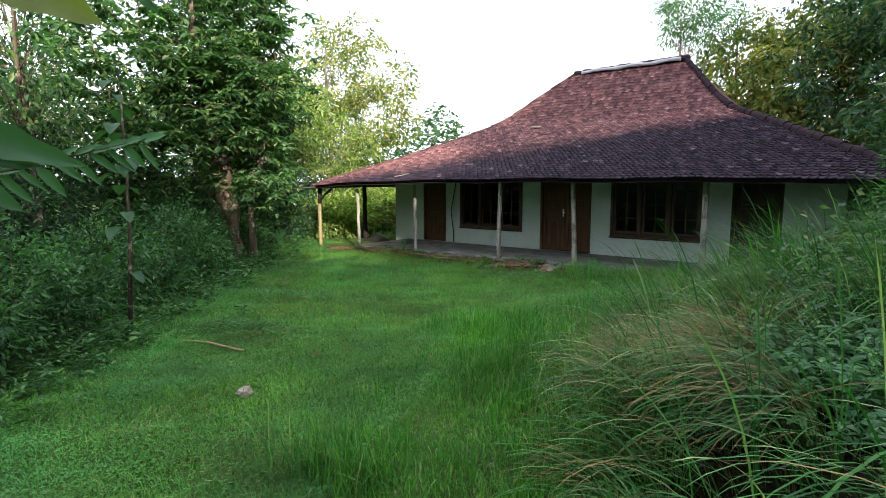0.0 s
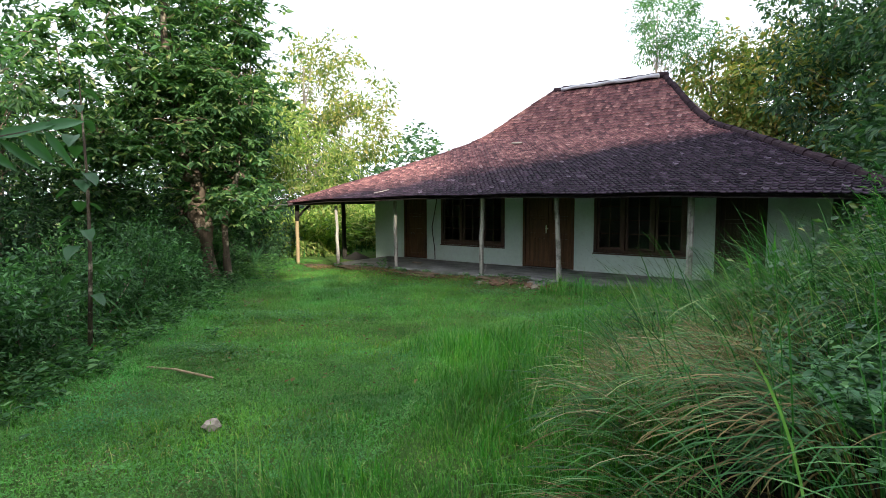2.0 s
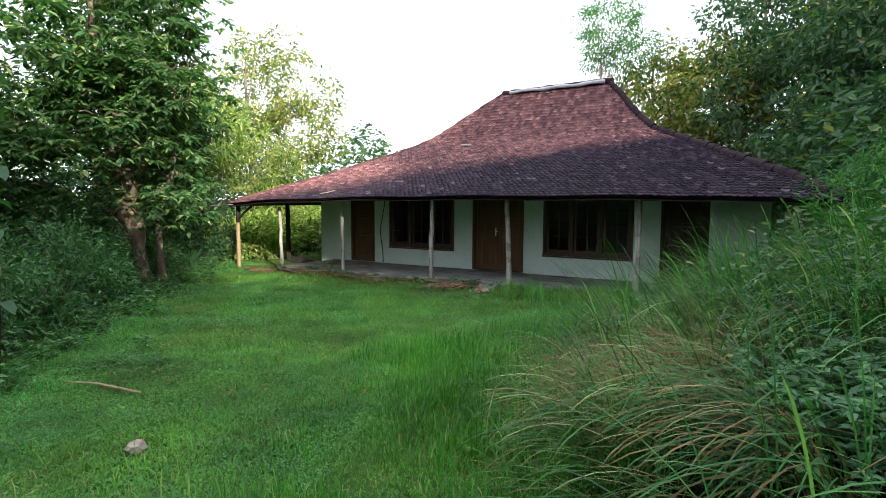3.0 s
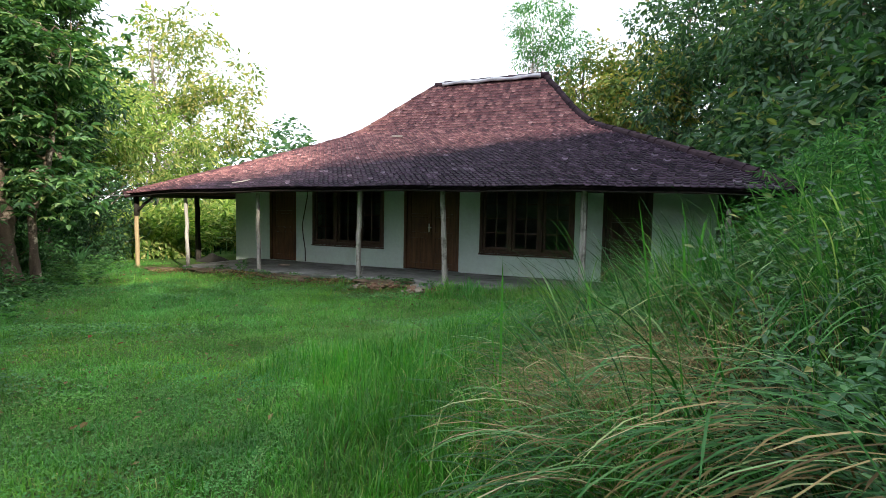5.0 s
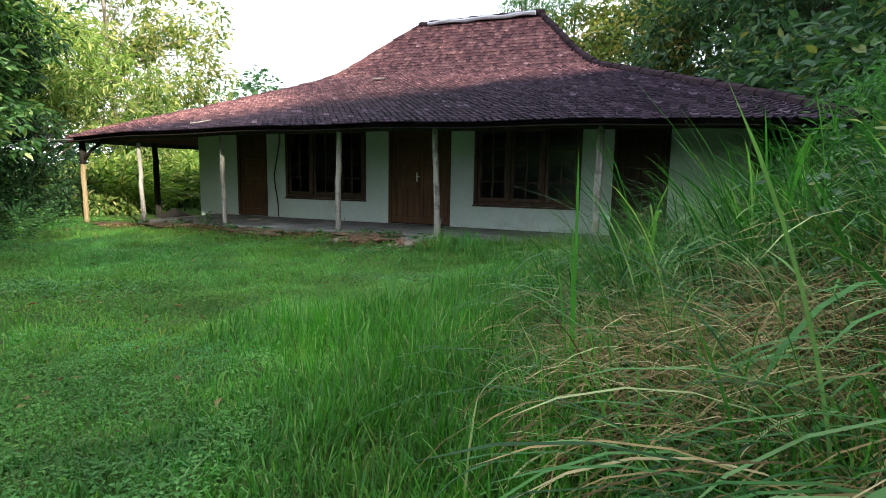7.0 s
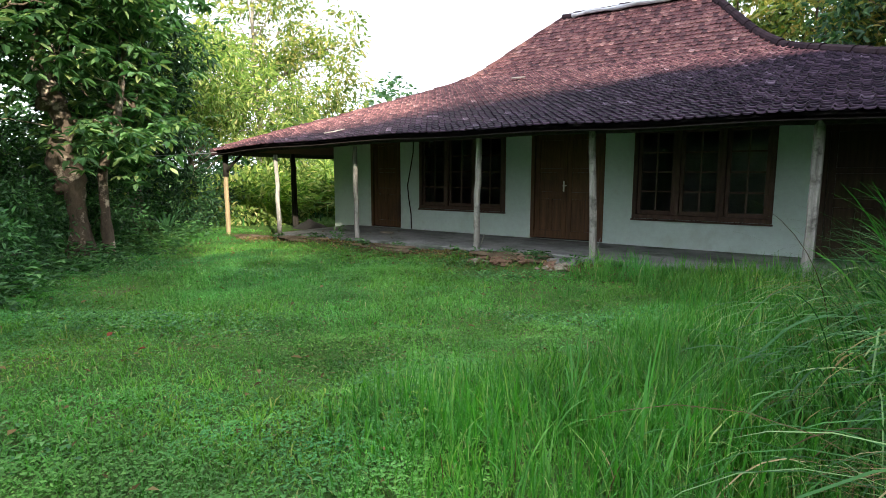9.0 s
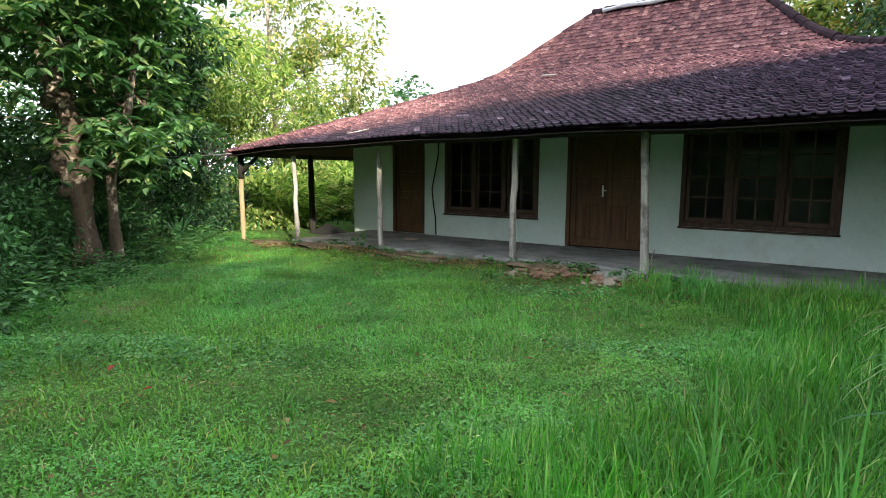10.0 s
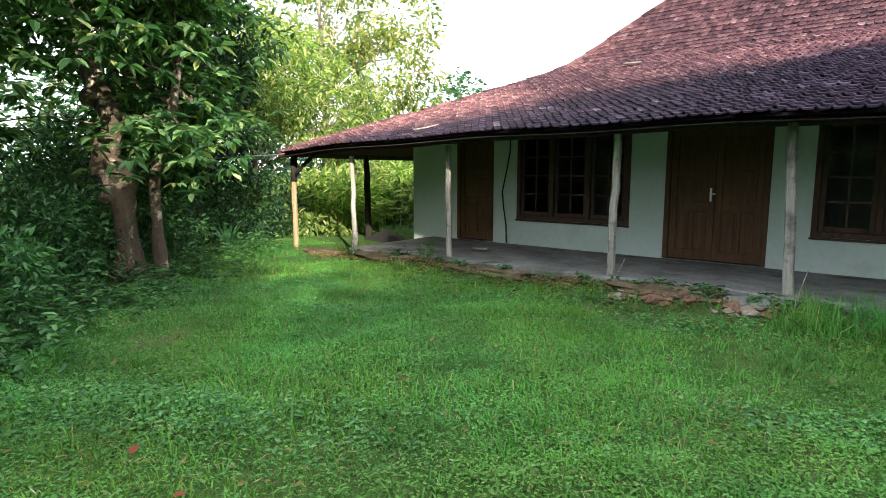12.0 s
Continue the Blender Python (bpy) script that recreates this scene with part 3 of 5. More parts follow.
def porch_lift(x):
    """How far the porch floor's outer edge stands above the level at the wall."""
    return float(np.interp(x, [-2.3, 0.0, 2.8, 9.9], [0.0, 0.025, 0.07, 0.07]))


# posts
POSTS = [(-3.665, -0.346, -0.16, 1.66, 0.048, M_POST_TAN, "bare tan timber post standing in the grass"),
         (-1.972, -0.285, -0.10, 1.66, 0.043, M_POST, "grey weathered timber verandah post"),
         (0.0, 0.0, -0.02, 1.80, 0.045, M_POST, ""), (2.808, -0.092, -0.02, 1.86, 0.050, M_POST, ""),
         (4.815, -0.036, -0.02, 1.90, 0.052, M_POST, ""), (7.51, 0.0, -0.1, 1.92, 0.06, M_POST, ""), (9.78, 0.9, -0.1, 2.2, 0.07, M_POST_DARK, ""),
         (-4.05, 1.95, -0.16, 1.8, 0.07, M_POST_DARK, "dark rear gallery post")]
for k, (px, py, pz, pt, pr, pm, lab) in enumerate(POSTS):
    q = np.linspace(0, 1, 9)
    rr = np.random.default_rng(k + 40)
    pz = pz + (porch_lift(px) if -1 < px < 7 else 0)
    pts = np.stack([px + 0.005 * rr.normal(size=9) + (-0.08 if k == 4 else 0.03 * rr.normal()) * q, py + 0.005 * rr.normal(size=9), pz + (pt - pz) * q], -1)
    v, f = tube(pts, pr * (1 + 0.12 * (1 - q)), 8, 0.06, k)
    raw("post", v, f, pm, house, smooth=False, label=lab)

# porch
def build_porch():
    bm = bmesh.new()
    add_box(bm, (-2.3, -0.18, -0.3), (9.9, WY - 0.003, -0.012), 0.02)
    bmesh.ops.subdivide_edges(bm, edges=[e for e in bm.edges if abs((e.verts[0].co - e.verts[1].co).x) > 3], cuts=60)
    for v in bm.verts:
        if v.co.y < 0.2:
            v.co.y += 0.05 * noise.noise(v.co * 1.7) - 0.10 * max(0, math.sin(v.co.x * 0.9)) ** 4
            v.co.z += 0.02 * noise.noise(v.co * 2.3) + (porch_lift(v.co.x) if v.co.z > -0.1 else 0)
    part("porch_floor", bm, M_CEMENT, house, "worn grey cement porch floor with a broken edge")


build_porch()


def build_doors():
    for nm, a, b, leaves in (("door", -1.62, -0.70, 1), ("door", 2.66, 4.16, 2), ("door", 7.52, 8.53, 1)):
        z0, z1 = 0.0, 2.12
        wood = M_WOOD_DARK if a > 7 else M_WOOD
        door = part(nm, box_bm((a, WY - 0.012, z0), (a + 0.08, WY + WT + 0.01, z1), 0.006), wood, house,
                    "closed brown wooden double door" if leaves == 2 else "closed dark brown wooden door")
        part("door_frame", box_bm((b - 0.08, WY - 0.012, z0), (b, WY + WT + 0.01, z1), 0.006), wood, door)
        part("door_frame", box_bm((a + 0.08, WY - 0.012, z1 - 0.08), (b - 0.08, WY + WT + 0.01, z1), 0.006), wood, door)
        wl_ = (b - a - 0.16) / leaves
        for k in range(leaves):
            xa, xb = a + 0.083 + k * wl_, a + 0.077 + (k + 1) * wl_
            bm = bmesh.new()
            for s0, s1 in ((xa, xa + 0.1), (xb - 0.1, xb)):
                add_box(bm, (s0, WY + 0.03, 0.012), (s1, WY + 0.07, z1 - 0.085), 0.004)
            for h0, h1 in ((0.012, 0.16), (0.78, 0.92), (1.30, 1.38), (z1 - 0.20, z1 - 0.085)):
                add_box(bm, (xa + 0.1, WY + 0.033, h0), (xb - 0.1, WY + 0.067, h1), 0.004)
            xm = (xa + xb) / 2
            add_box(bm, (xm - 0.04, WY + 0.034, 0.16), (xm + 0.04, WY + 0.066, 0.78), 0.004)
            part("door_leaf", bm, wood, door)
            for p0, p1, h0, h1 in ((xa + 0.1, xm - 0.04, 0.16, 0.78), (xm + 0.04, xb - 0.1, 0.16, 0.78), (xa + 0.1, xb - 0.1, 0.92, 1.30), (xa + 0.1, xb - 0.1, 1.38, z1 - 0.2)):
                part("door_panel", box_bm((p0 + 0.002, WY + 0.042, h0 + 0.002), (p1 - 0.002, WY + 0.060, h1 - 0.002), 0.008), wood, door)
        if leaves == 2:
            hx = (a + b) / 2 - 0.06
            bm = box_bm((hx - 0.016, WY + 0.018, 0.93), (hx + 0.016, WY + 0.030, 1.14), 0.004)
            add_box(bm, (hx - 0.01, WY - 0.02, 1.04), (hx + 0.08, WY - 0.005, 1.06), 0.004)
            add_box(bm, (hx - 0.008, WY - 0.02, 1.042), (hx + 0.008, WY + 0.02, 1.058))
            part("door_handle", bm, M_METAL, door, "bright metal lever handle and plate")


build_doors()


def build_windows():
    for a, b in ((-0.147, 2.083), (4.69, 6.918)):
        z0, z1, fw = 0.487, 2.14, 0.075
        win = part("window", box_bm((a, WY - 0.02, z0), (b, WY + 0.12, z0 + fw), 0.006), M_FRAME, house, "three-light wooden window with small dark panes")
        part("window_frame", box_bm((a, WY - 0.018, z1 - fw), (b, WY + 0.12, z1), 0.006), M_FRAME, win)
        part("window_sill", box_bm((a - 0.015, WY - 0.045, z0 - 0.035), (b + 0.015, WY - 0.002, z0 - 0.004), 0.008), M_FRAME, win)
        third = (b - a - fw) / 3
        for k in range(4):
            x = a + k * third
            part("mullion", box_bm((x, WY - 0.016, z0 + fw), (x + fw, WY + 0.118, z1 - fw), 0.006), M_FRAME, win)
        for k in range(3):
            xa, xb = a + k * third + fw + 0.004, a + (k + 1) * third - 0.004
            za, zb = z0 + fw + 0.004, z1 - fw - 0.004
            bm = bmesh.new()
            for s0, s1, t0, t1 in ((xa, xa + 0.06, za, zb), (xb - 0.06, xb, za, zb), (xa + 0.06, xb - 0.06, za, za + 0.07), (xa + 0.06, xb - 0.06, zb - 0.07, zb)):
                add_box(bm, (s0, WY + 0.03, t0), (s1, WY + 0.065, t1), 0.004)
            xm = (xa + xb) / 2
            add_box(bm, (xm - 0.014, WY + 0.034, za + 0.07), (xm + 0.014, WY + 0.061, zb - 0.07))
            hz = [za + 0.07 + (zb - za - 0.14) * q / 4 for q in (1, 2, 3)]
            for h in hz:
                add_box(bm, (xa + 0.06, WY + 0.036, h - 0.014), (xb - 0.06, WY + 0.059, h + 0.014))
            part("casement", bm, M_FRAME, win)
            zs = [za + 0.07] + hz + [zb - 0.07]
            for s0, s1 in ((xa + 0.06, xm - 0.014), (xm + 0.014, xb - 0.06)):
                for t0, t1 in zip(zs[:-1], zs[1:]):
                    p = part("pane", box_bm((s0 + 0.001, WY + 0.046, t0 + 0.012), (s1 - 0.001, WY + 0.050, t1 - 0.012)), M_GLASS, win)
                    p.visible_shadow = False


build_windows()


# ---- trees and shrubs ----
def crown_arrays(blobs, leaf_len, leaf_wid, per, seed, droop=0.35, clump=0.35, twig_r=0.008):
    """Leaves in many small drooping clumps over the shells of several uneven blobs; also the clump centres."""
    r = np.random.default_rng(seed)
    C, O = [], []
    for cx, cy, cz, rx, ry, rz, cnt in blobs:
        d = unit(r.normal(size=(cnt, 3)))
        rad = r.uniform(0.35, 1.0, (cnt, 1)) ** 0.45
        wob = 1 + 0.22 * np.sin(3.1 * d[:, :1] + cx) * np.sin(4.3 * d[:, 1:2] + cy) + 0.16 * np.sin(7 * d[:, 2:3] + 5 * d[:, :1])
        C.append(np.array([cx, cy, cz]) + d * rad * wob * np.array([rx, ry, rz]))
        O.append(d)
    C, O = np.concatenate(C), np.concatenate(O)
    n = len(C)
    cs = clump * r.uniform(0.5, 1.3, (n, 1))
    off = r.normal(size=(n * per, 3)) * np.repeat(cs, per, 0) * [0.5, 0.5, 0.36]
    base = np.repeat(C, per, 0) + off
    out = np.repeat(O, per, 0)
    along = unit(r.normal(size=(n * per, 3)) * 0.45 + unit(off) * 0.8 + out * 0.35 + [0, 0, -droop])
    nor = unit(r.normal(size=(n * per, 3)) * 0.55 + [0, 0, 1.0])
    L = leaf_len * r.uniform(0.6, 1.25, n * per)
    return leaf_arrays(base, along, nor, L, L * leaf_wid, 0.16, 0.18), C


def tree(name, label, base, height, r0, blobs, leaf_mat, leaf_len=0.16, leaf_wid=0.4, per=26, seed=1, lean=(0, 0), limbs=10, bark=None, clump=0.35, group="", droop=0.35, forks=1):
    bx, by = base
    bz = float(ground_z(bx, by)) - 0.1
    t = thing(name, label, "tree", group, at=(0, 0, 0))
    r = np.random.default_rng(seed + 500)
    bark = bark or M_BARK
    tops = []
    for k in range(forks):
        q = np.linspace(0, 1, 12)
        ox, oy = (0, 0) if k == 0 else r.uniform(-0.5, 0.5, 2)
        lx, ly = lean if k == 0 else (lean[0] + r.uniform(-1.2, 1.2), lean[1] + r.uniform(-1.2, 1.2))
        pts = np.stack([bx + ox + lx * q ** 1.4 + 0.05 * height * 0.2 * np.sin(q * 5 + k), by + oy + ly * q ** 1.4 + 0.05 * height * 0.2 * np.cos(q * 4 + k), bz + height * q], -1)
        rad = r0 * (1.25 * np.exp(-q * 9) * 0.5 + 1 - 0.8 * q) * (1 if k == 0 else 0.7)
        v, f = tube(pts, rad, 10, 0.07, seed + k)
        raw("trunk", v, f, bark, t, smooth=True)
        tops.append((pts, rad))
    (lv, lf), C = crown_arrays(blobs, leaf_len, leaf_wid, per, seed, droop, clump)
    sel = r.choice(len(C), min(limbs * 6, len(C)), replace=False)
    twigs = []
    for k, ci in enumerate(sel):
        pts, rad = tops[k % forks]
        c = C[ci]
        h = np.clip((c[2] - bz) / height - r.uniform(0.12, 0.35), 0.18, 0.97)
        s = np.array([np.interp(h, np.linspace(0, 1, 12), pts[:, a]) for a in range(3)])
        rs = float(np.interp(h, np.linspace(0, 1, 12), rad))
        mid = (s + c) / 2 + [0, 0, 0.12 * np.linalg.norm(c - s)] + r.normal(0, 0.08, 3)
        big = k < limbs
        rr = min(rs * 0.55, 0.09) if big else min(rs * 0.25, 0.028)
        v, f = tube([s, s * 0.6 + mid * 0.4 + r.normal(0, 0.04, 3), mid, mid * 0.4 + c * 0.6 + r.normal(0, 0.05, 3), c], [rr, rr * 0.8, rr * 0.6, rr * 0.4, 0.006], 6, 0.05, k)
        if big:
            raw("limb", v, f, bark, t, smooth=True)
        else:
            twigs.append((v, f))
    if twigs:
        v, f = join(twigs)
        tagged(raw("branchwork", v, f, bark, t, smooth=True), kind="stuff")
    raw("crown", lv, lf, leaf_mat, t)
    return t


def shrub(label, base, size, cnt, leaf_mat, leaf_len=0.08, leaf_wid=0.42, per=22, seed=1, name="shrub", group="", clump=0.22, droop=0.1):
    bx, by = base
    bz = float(ground_z(bx, by))
    sx, sy, sz = size
    t = thing(name, label, "shrub", group)
    (lv, lf), C = crown_arrays([(bx, by, bz + sz * 0.5, sx, sy, sz * 0.55, cnt), (bx + sx * 0.3, by - sy * 0.3, bz + sz * 0.3, sx * 0.8, sy * 0.8, sz * 0.35, cnt // 2)],
                               leaf_len, leaf_wid, per, seed, droop, clump)
    lv[:, 2] = np.maximum(lv[:, 2], bz - 0.02)
    r = np.random.default_rng(seed)
    for ci in r.choice(len(C), min(9, len(C)), replace=False):
        c = C[ci]
        q = np.array([bx + r.normal(0, sx * 0.2), by + r.normal(0, sy * 0.2), bz - 0.05])
        v, f = tube([q, q * 0.5 + c * 0.5 + r.normal(0, 0.05, 3), c], [0.02, 0.013, 0.004], 5)
        raw("stem", v, f, M_BARK, t)
    raw("foliage", lv, lf, leaf_mat, t)
    return t


def bough_arrays(blobs, leaf_len, leaf_wid, tips, per, seed):
    """Flat leafy boughs: each a drooping fan of twig tips that carry rosettes of leaves."""
    r = np.random.default_rng(seed)
    C, O = [], []
    for cx, cy, cz, rx, ry, rz, cnt in blobs:
        d = unit(r.normal(size=(cnt, 3)))
        C.append(np.array([cx, cy, cz]) + d * r.uniform(0.25, 1.0, (cnt, 1)) ** 0.5 * np.array([rx, ry, rz]))
        O.append(unit(d * [1, 1, 0.25] + 1e-3))
    C, O = np.concatenate(C), np.concatenate(O)
    n = len(C)
    size = r.uniform(0.28, 0.62, (n, 1))
    out, cen = np.repeat(O, tips, 0), np.repeat(C, tips, 0)
    off = r.normal(size=(n * tips, 3)) * np.repeat(size, tips, 0) * [0.75, 0.75, 0.10]
    along = np.sum(off * out, 1)
    T = cen + off
    T[:, 2] -= 0.25 * np.abs(along) + 0.5 * (off[:, 0] ** 2 + off[:, 1] ** 2)
    base = np.repeat(T, per, 0)
    k = len(base)
    ang = np.tile(np.arange(per) * 2.4, len(T)) + np.repeat(r.uniform(0, 6.28, len(T)), per)
    spread = np.stack([np.cos(ang), np.sin(ang), r.uniform(-0.55, 0.2, k)], -1)
    dirs = unit(spread + np.repeat(out, per, 0) * 0.5 + r.normal(size=(k, 3)) * 0.15)
    nor = unit(r.normal(size=(k, 3)) * 0.28 + [0, 0, 1.0])
    L = leaf_len * r.uniform(0.55, 1.2, k)
    return leaf_arrays(base + dirs * 0.03, dirs, nor, L, L * leaf_wid, 0.12, 0.24), C


def great_tree():
    """The gnarled tree at the yard's edge: a swollen, blotched main trunk, a second stem, arching limbs and layered boughs."""
    t = thing("tree", "large dark-leaved tree with gnarled blotched trunk at the yard's edge", "tree")
    r = np.random.default_rng(11)
    main = np.array([(-2.72, -3.84, -0.25), (-2.76, -3.83, 0.3), (-2.86, -3.82, 0.85), (-2.93, -3.84, 1.2), (-3.12, -3.92, 1.62), (-3.06, -3.80, 2.1), (-3.30, -3.90, 2.6), (-3.46, -3.98, 3.2), (-3.40, -4.10, 4.2), (-3.55, -4.3, 5.6), (-3.5, -4.3, 7.4)])
    rad = [0.24, 0.17, 0.155, 0.20, 0.21, 0.15, 0.145, 0.13, 0.11, 0.085, 0.03]
    side = np.array([(-2.40, -3.56, -0.25), (-2.46, -3.54, 0.6), (-2.58, -3.50, 1.35), (-2.42, -3.30, 2.0), (-2.55, -3.0, 3.2), (-2.8, -2.7, 5.0)])
    rad2 = [0.11, 0.08, 0.075, 0.065, 0.05, 0.02]
    for pts, ra, sd_ in ((main, rad, 1), (side, rad2, 2)):
        q = np.linspace(0, len(pts) - 1, len(pts) * 4)
        P = np.stack([np.interp(q, np.arange(len(pts)), pts[:, c]) for c in range(3)], -1)
        P[1:-1] = (P[:-2] + 2 * P[1:-1] + P[2:]) / 4
        R = np.interp(q, np.arange(len(pts)), ra) * (1 + 0.10 * np.sin(q * 2.3 + sd_))
        v, f = tube(P, R, 12, 0.09, sd_)
        raw("trunk", v, f, M_BARK, t, smooth=True)
    for k, (at, size) in enumerate((((-3.02, -4.0, 1.45), 0.17), ((-2.98, -3.95, 1.05), 0.14), ((-3.2, -4.05, 2.42), 0.13))):
        bm = bmesh.new()
        bmesh.ops.create_icosphere(bm, subdivisions=2, radius=size)
        for v in bm.verts:
            v.co = v.co * (1 + 0.35 * noise.noise(v.co * 9 + Vector((k, 0, 0)))) + Vector(at)
        part("burr", bm, M_BARK, t, smooth=True)
    blobs = [(-3.4, -4.5, 5.9, 2.2, 2.2, 1.7, 46), (-2.8, -3.9, 4.3, 1.9, 1.9, 0.9, 46), (-4.7, -4.9, 4.4, 2.1, 2.1, 1.6, 30), (-3.2, -6.0, 4.7, 2.0, 1.8, 1.3, 24), (-3.7, -4.3, 7.9, 2.1, 2.1, 1.5, 26),
             (-2.9, -5.7, 3.0, 1.2, 0.9, 0.4, 15), (-1.5, -3.9, 4.4, 0.9, 0.9, 0.7, 16), (-4.6, -6.2, 3.0, 1.3, 1.3, 0.9, 24), (-1.9, -4.4, 3.3, 0.9, 1.0, 0.4, 11), (-3.6, -2.7, 2.5, 1.1, 1.0, 1.1, 40), (-3.4, -2.8, 4.7, 1.4, 1.4, 1.2, 46), (-3.5, -2.6, 6.7, 1.5, 1.5, 1.1, 38),
             (-2.1, -3.6, 1.95, 0.5, 0.5, 0.25, 8), (-3.7, -6.0, 2.0, 0.9, 0.8, 0.35, 14)]
    (lv, lf), C = bough_arrays(blobs, 0.20, 0.44, 9, 8, 11)
    # each bough springs from the nearest stem or bough that already stands
    stem_pts = []
    for stem, low in ((main, 2.0), (side, 1.7)):
        z = np.arange(low, stem[-1, 2], 0.35)
        stem_pts += [np.array([np.interp(h, stem[:, 2], stem[:, a]) for a in range(3)]) for h in z]
    nodes = list(stem_pts)
    dist = np.array([min(np.linalg.norm(c - q) for q in stem_pts) for c in C])
    order = np.argsort(dist)
    twigs = []
    for k, ci in enumerate(order):
        c = C[ci]
        q = np.array(nodes)
        cost = np.linalg.norm(q - c, axis=1) + 0.8 * np.clip(q[:, 2] - c[2], 0, 9)
        s0 = q[int(np.argmin(cost))]
        mid = (s0 + c) / 2 + [0, 0, 0.12 * np.linalg.norm(c - s0)] + r.normal(0, 0.08, 3)
        big = k < 26
        rr = 0.045 if big else 0.016
        v, f = tube([s0, s0 * 0.6 + mid * 0.4 + r.normal(0, 0.03, 3), mid, mid * 0.4 + c * 0.6 + r.normal(0, 0.04, 3), c], [rr, rr * 0.85, rr * 0.7, rr * 0.55, rr * 0.35], 6, 0.06, k)
        if big:
            raw("limb", v, f, M_BARK, t, smooth=True)
        else:
            twigs.append((v, f))
        nodes.append(c)
    v, f = join(twigs)
    tagged(raw("branchwork", v, f, M_BARK, t, smooth=True), kind="stuff")
    raw("crown", lv, lf, M_LEAF_DARK, t)


great_tree()
tree("tree", "slender dark-leaved tree in the thicket", (-2.6, -8.2), 5.6, 0.11,
     [(-2.6, -8.2, 4.0, 1.3, 1.3, 0.9, 34), (-3.4, -8.8, 2.8, 1.6, 1.6, 0.9, 60)], M_LEAF_DARK, 0.17, 0.4, 22, 12, limbs=8)
tree("tree", "slender dark-leaved tree in the thicket", (-7.5, -6.8), 8.0, 0.13,
     [(-7.5, -6.8, 6.0, 2.3, 2.3, 2.2, 110), (-8.2, -5.6, 4.2, 2.0, 2.0, 1.5, 90)], M_LEAF_HILL, 0.2, 0.4, 22, 13, limbs=9)
# leaves of the next two trees carry the thicket's shade in their colour
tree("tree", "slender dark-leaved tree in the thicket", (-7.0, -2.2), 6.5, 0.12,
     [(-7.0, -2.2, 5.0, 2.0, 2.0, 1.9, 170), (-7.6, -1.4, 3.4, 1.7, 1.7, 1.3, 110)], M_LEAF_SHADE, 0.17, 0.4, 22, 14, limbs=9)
tree("tree", "dense tree with shade-darkened leaves between the lawn's edge and the gallery", (-6.0, -1.3), 7.6, 0.15,
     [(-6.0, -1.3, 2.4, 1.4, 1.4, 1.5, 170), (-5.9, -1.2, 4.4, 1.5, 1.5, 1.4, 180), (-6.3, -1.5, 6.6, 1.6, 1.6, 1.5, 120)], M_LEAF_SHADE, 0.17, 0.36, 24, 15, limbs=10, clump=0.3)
# bright trees behind the house's west end
tree("tree", "sunlit yellow-green tree with pale bare limbs behind the house", (-11.0, 6.3), 8.2, 0.15,
     [(-11.0, 6.3, 6.4, 2.4, 2.4, 2.0, 130), (-9.3, 7.4, 4.8, 1.9, 2.0, 1.5, 100), (-12.4, 5.0, 4.8, 2.0, 2.0, 1.6, 100), (-10.2, 6.8, 8.4, 1.6, 1.6, 1.0, 34), (-8.6, 8.2, 6.6, 1.2, 1.2, 0.9, 26)],
     M_LEAF_SUN, 0.22, 0.42, 22, 21, limbs=18, clump=0.42, bark=M_BARK_PALE)
tree("tree", "sunlit yellow-green mango-like tree beside the gallery", (-8.2, 1.6), 4.6, 0.10,
     [(-8.2, 1.6, 3.9, 1.7, 1.9, 1.5, 190), (-7.2, 3.6, 3.1, 1.5, 1.7, 1.3, 130), (-9.6, 3.0, 3.4, 1.6, 1.6, 1.4, 110)], M_LEAF_LIME, 0.20, 0.28, 26, 22, limbs=10)
# hillside trees behind and east of the house: place, height, crown radius, seed, leaf
HILL = [((3.6, 20.5), 9.6, 2.5, 31, 0), ((6.6, 19.0), 9.5, 2.7, 32, 0), ((8.6, 21.5), 15.0, 3.4, 40, 1), ((10.8, 17.0), 13.5, 3.3, 33, 1), ((12.2, 23.5), 15.5, 4.0, 34, 1),
        ((14.0, 13.0), 14.5, 3.6, 35, 1), ((15.8, 8.0), 10.5, 3.3, 36, 1), ((12.2, 7.8), 4.6, 2.0, 37, 1), ((13.2, 3.4), 4.4, 1.9, 38, 1),
        ((16.4, 3.0), 8.5, 2.8, 39, 1), ((17.0, 18.0), 15.0, 4.2, 30, 1), ((12.4, 11.2), 7.5, 2.6, 28, 1)]
for (hx_, hy_), hh, cr, sd_, lf_ in HILL:
    gz = float(ground_z(hx_, hy_))
    tree("tree", "tall leafy hillside tree with mixed green crown" if lf_ else "hillside tree with golden sunlight coloured into its crown", (hx_, hy_), hh, 0.16,
         [(hx_, hy_, gz + hh * 0.74, cr * 0.9, cr * 0.9, hh * 0.26, 240), (hx_ - cr * 0.5, hy_ - cr * 0.3, gz + hh * 0.47, cr * 0.8, cr * 0.8, hh * 0.2, 150),
          (hx_ + cr * 0.4, hy_ - cr * 0.4, gz + hh * 0.30, cr * 0.8, cr * 0.8, hh * 0.2, 130)],
         M_LEAF_HILL if lf_ else M_LEAF_GOLD, 0.28, 0.45, 17, sd_, limbs=9, clump=0.5, group="hillside trees")
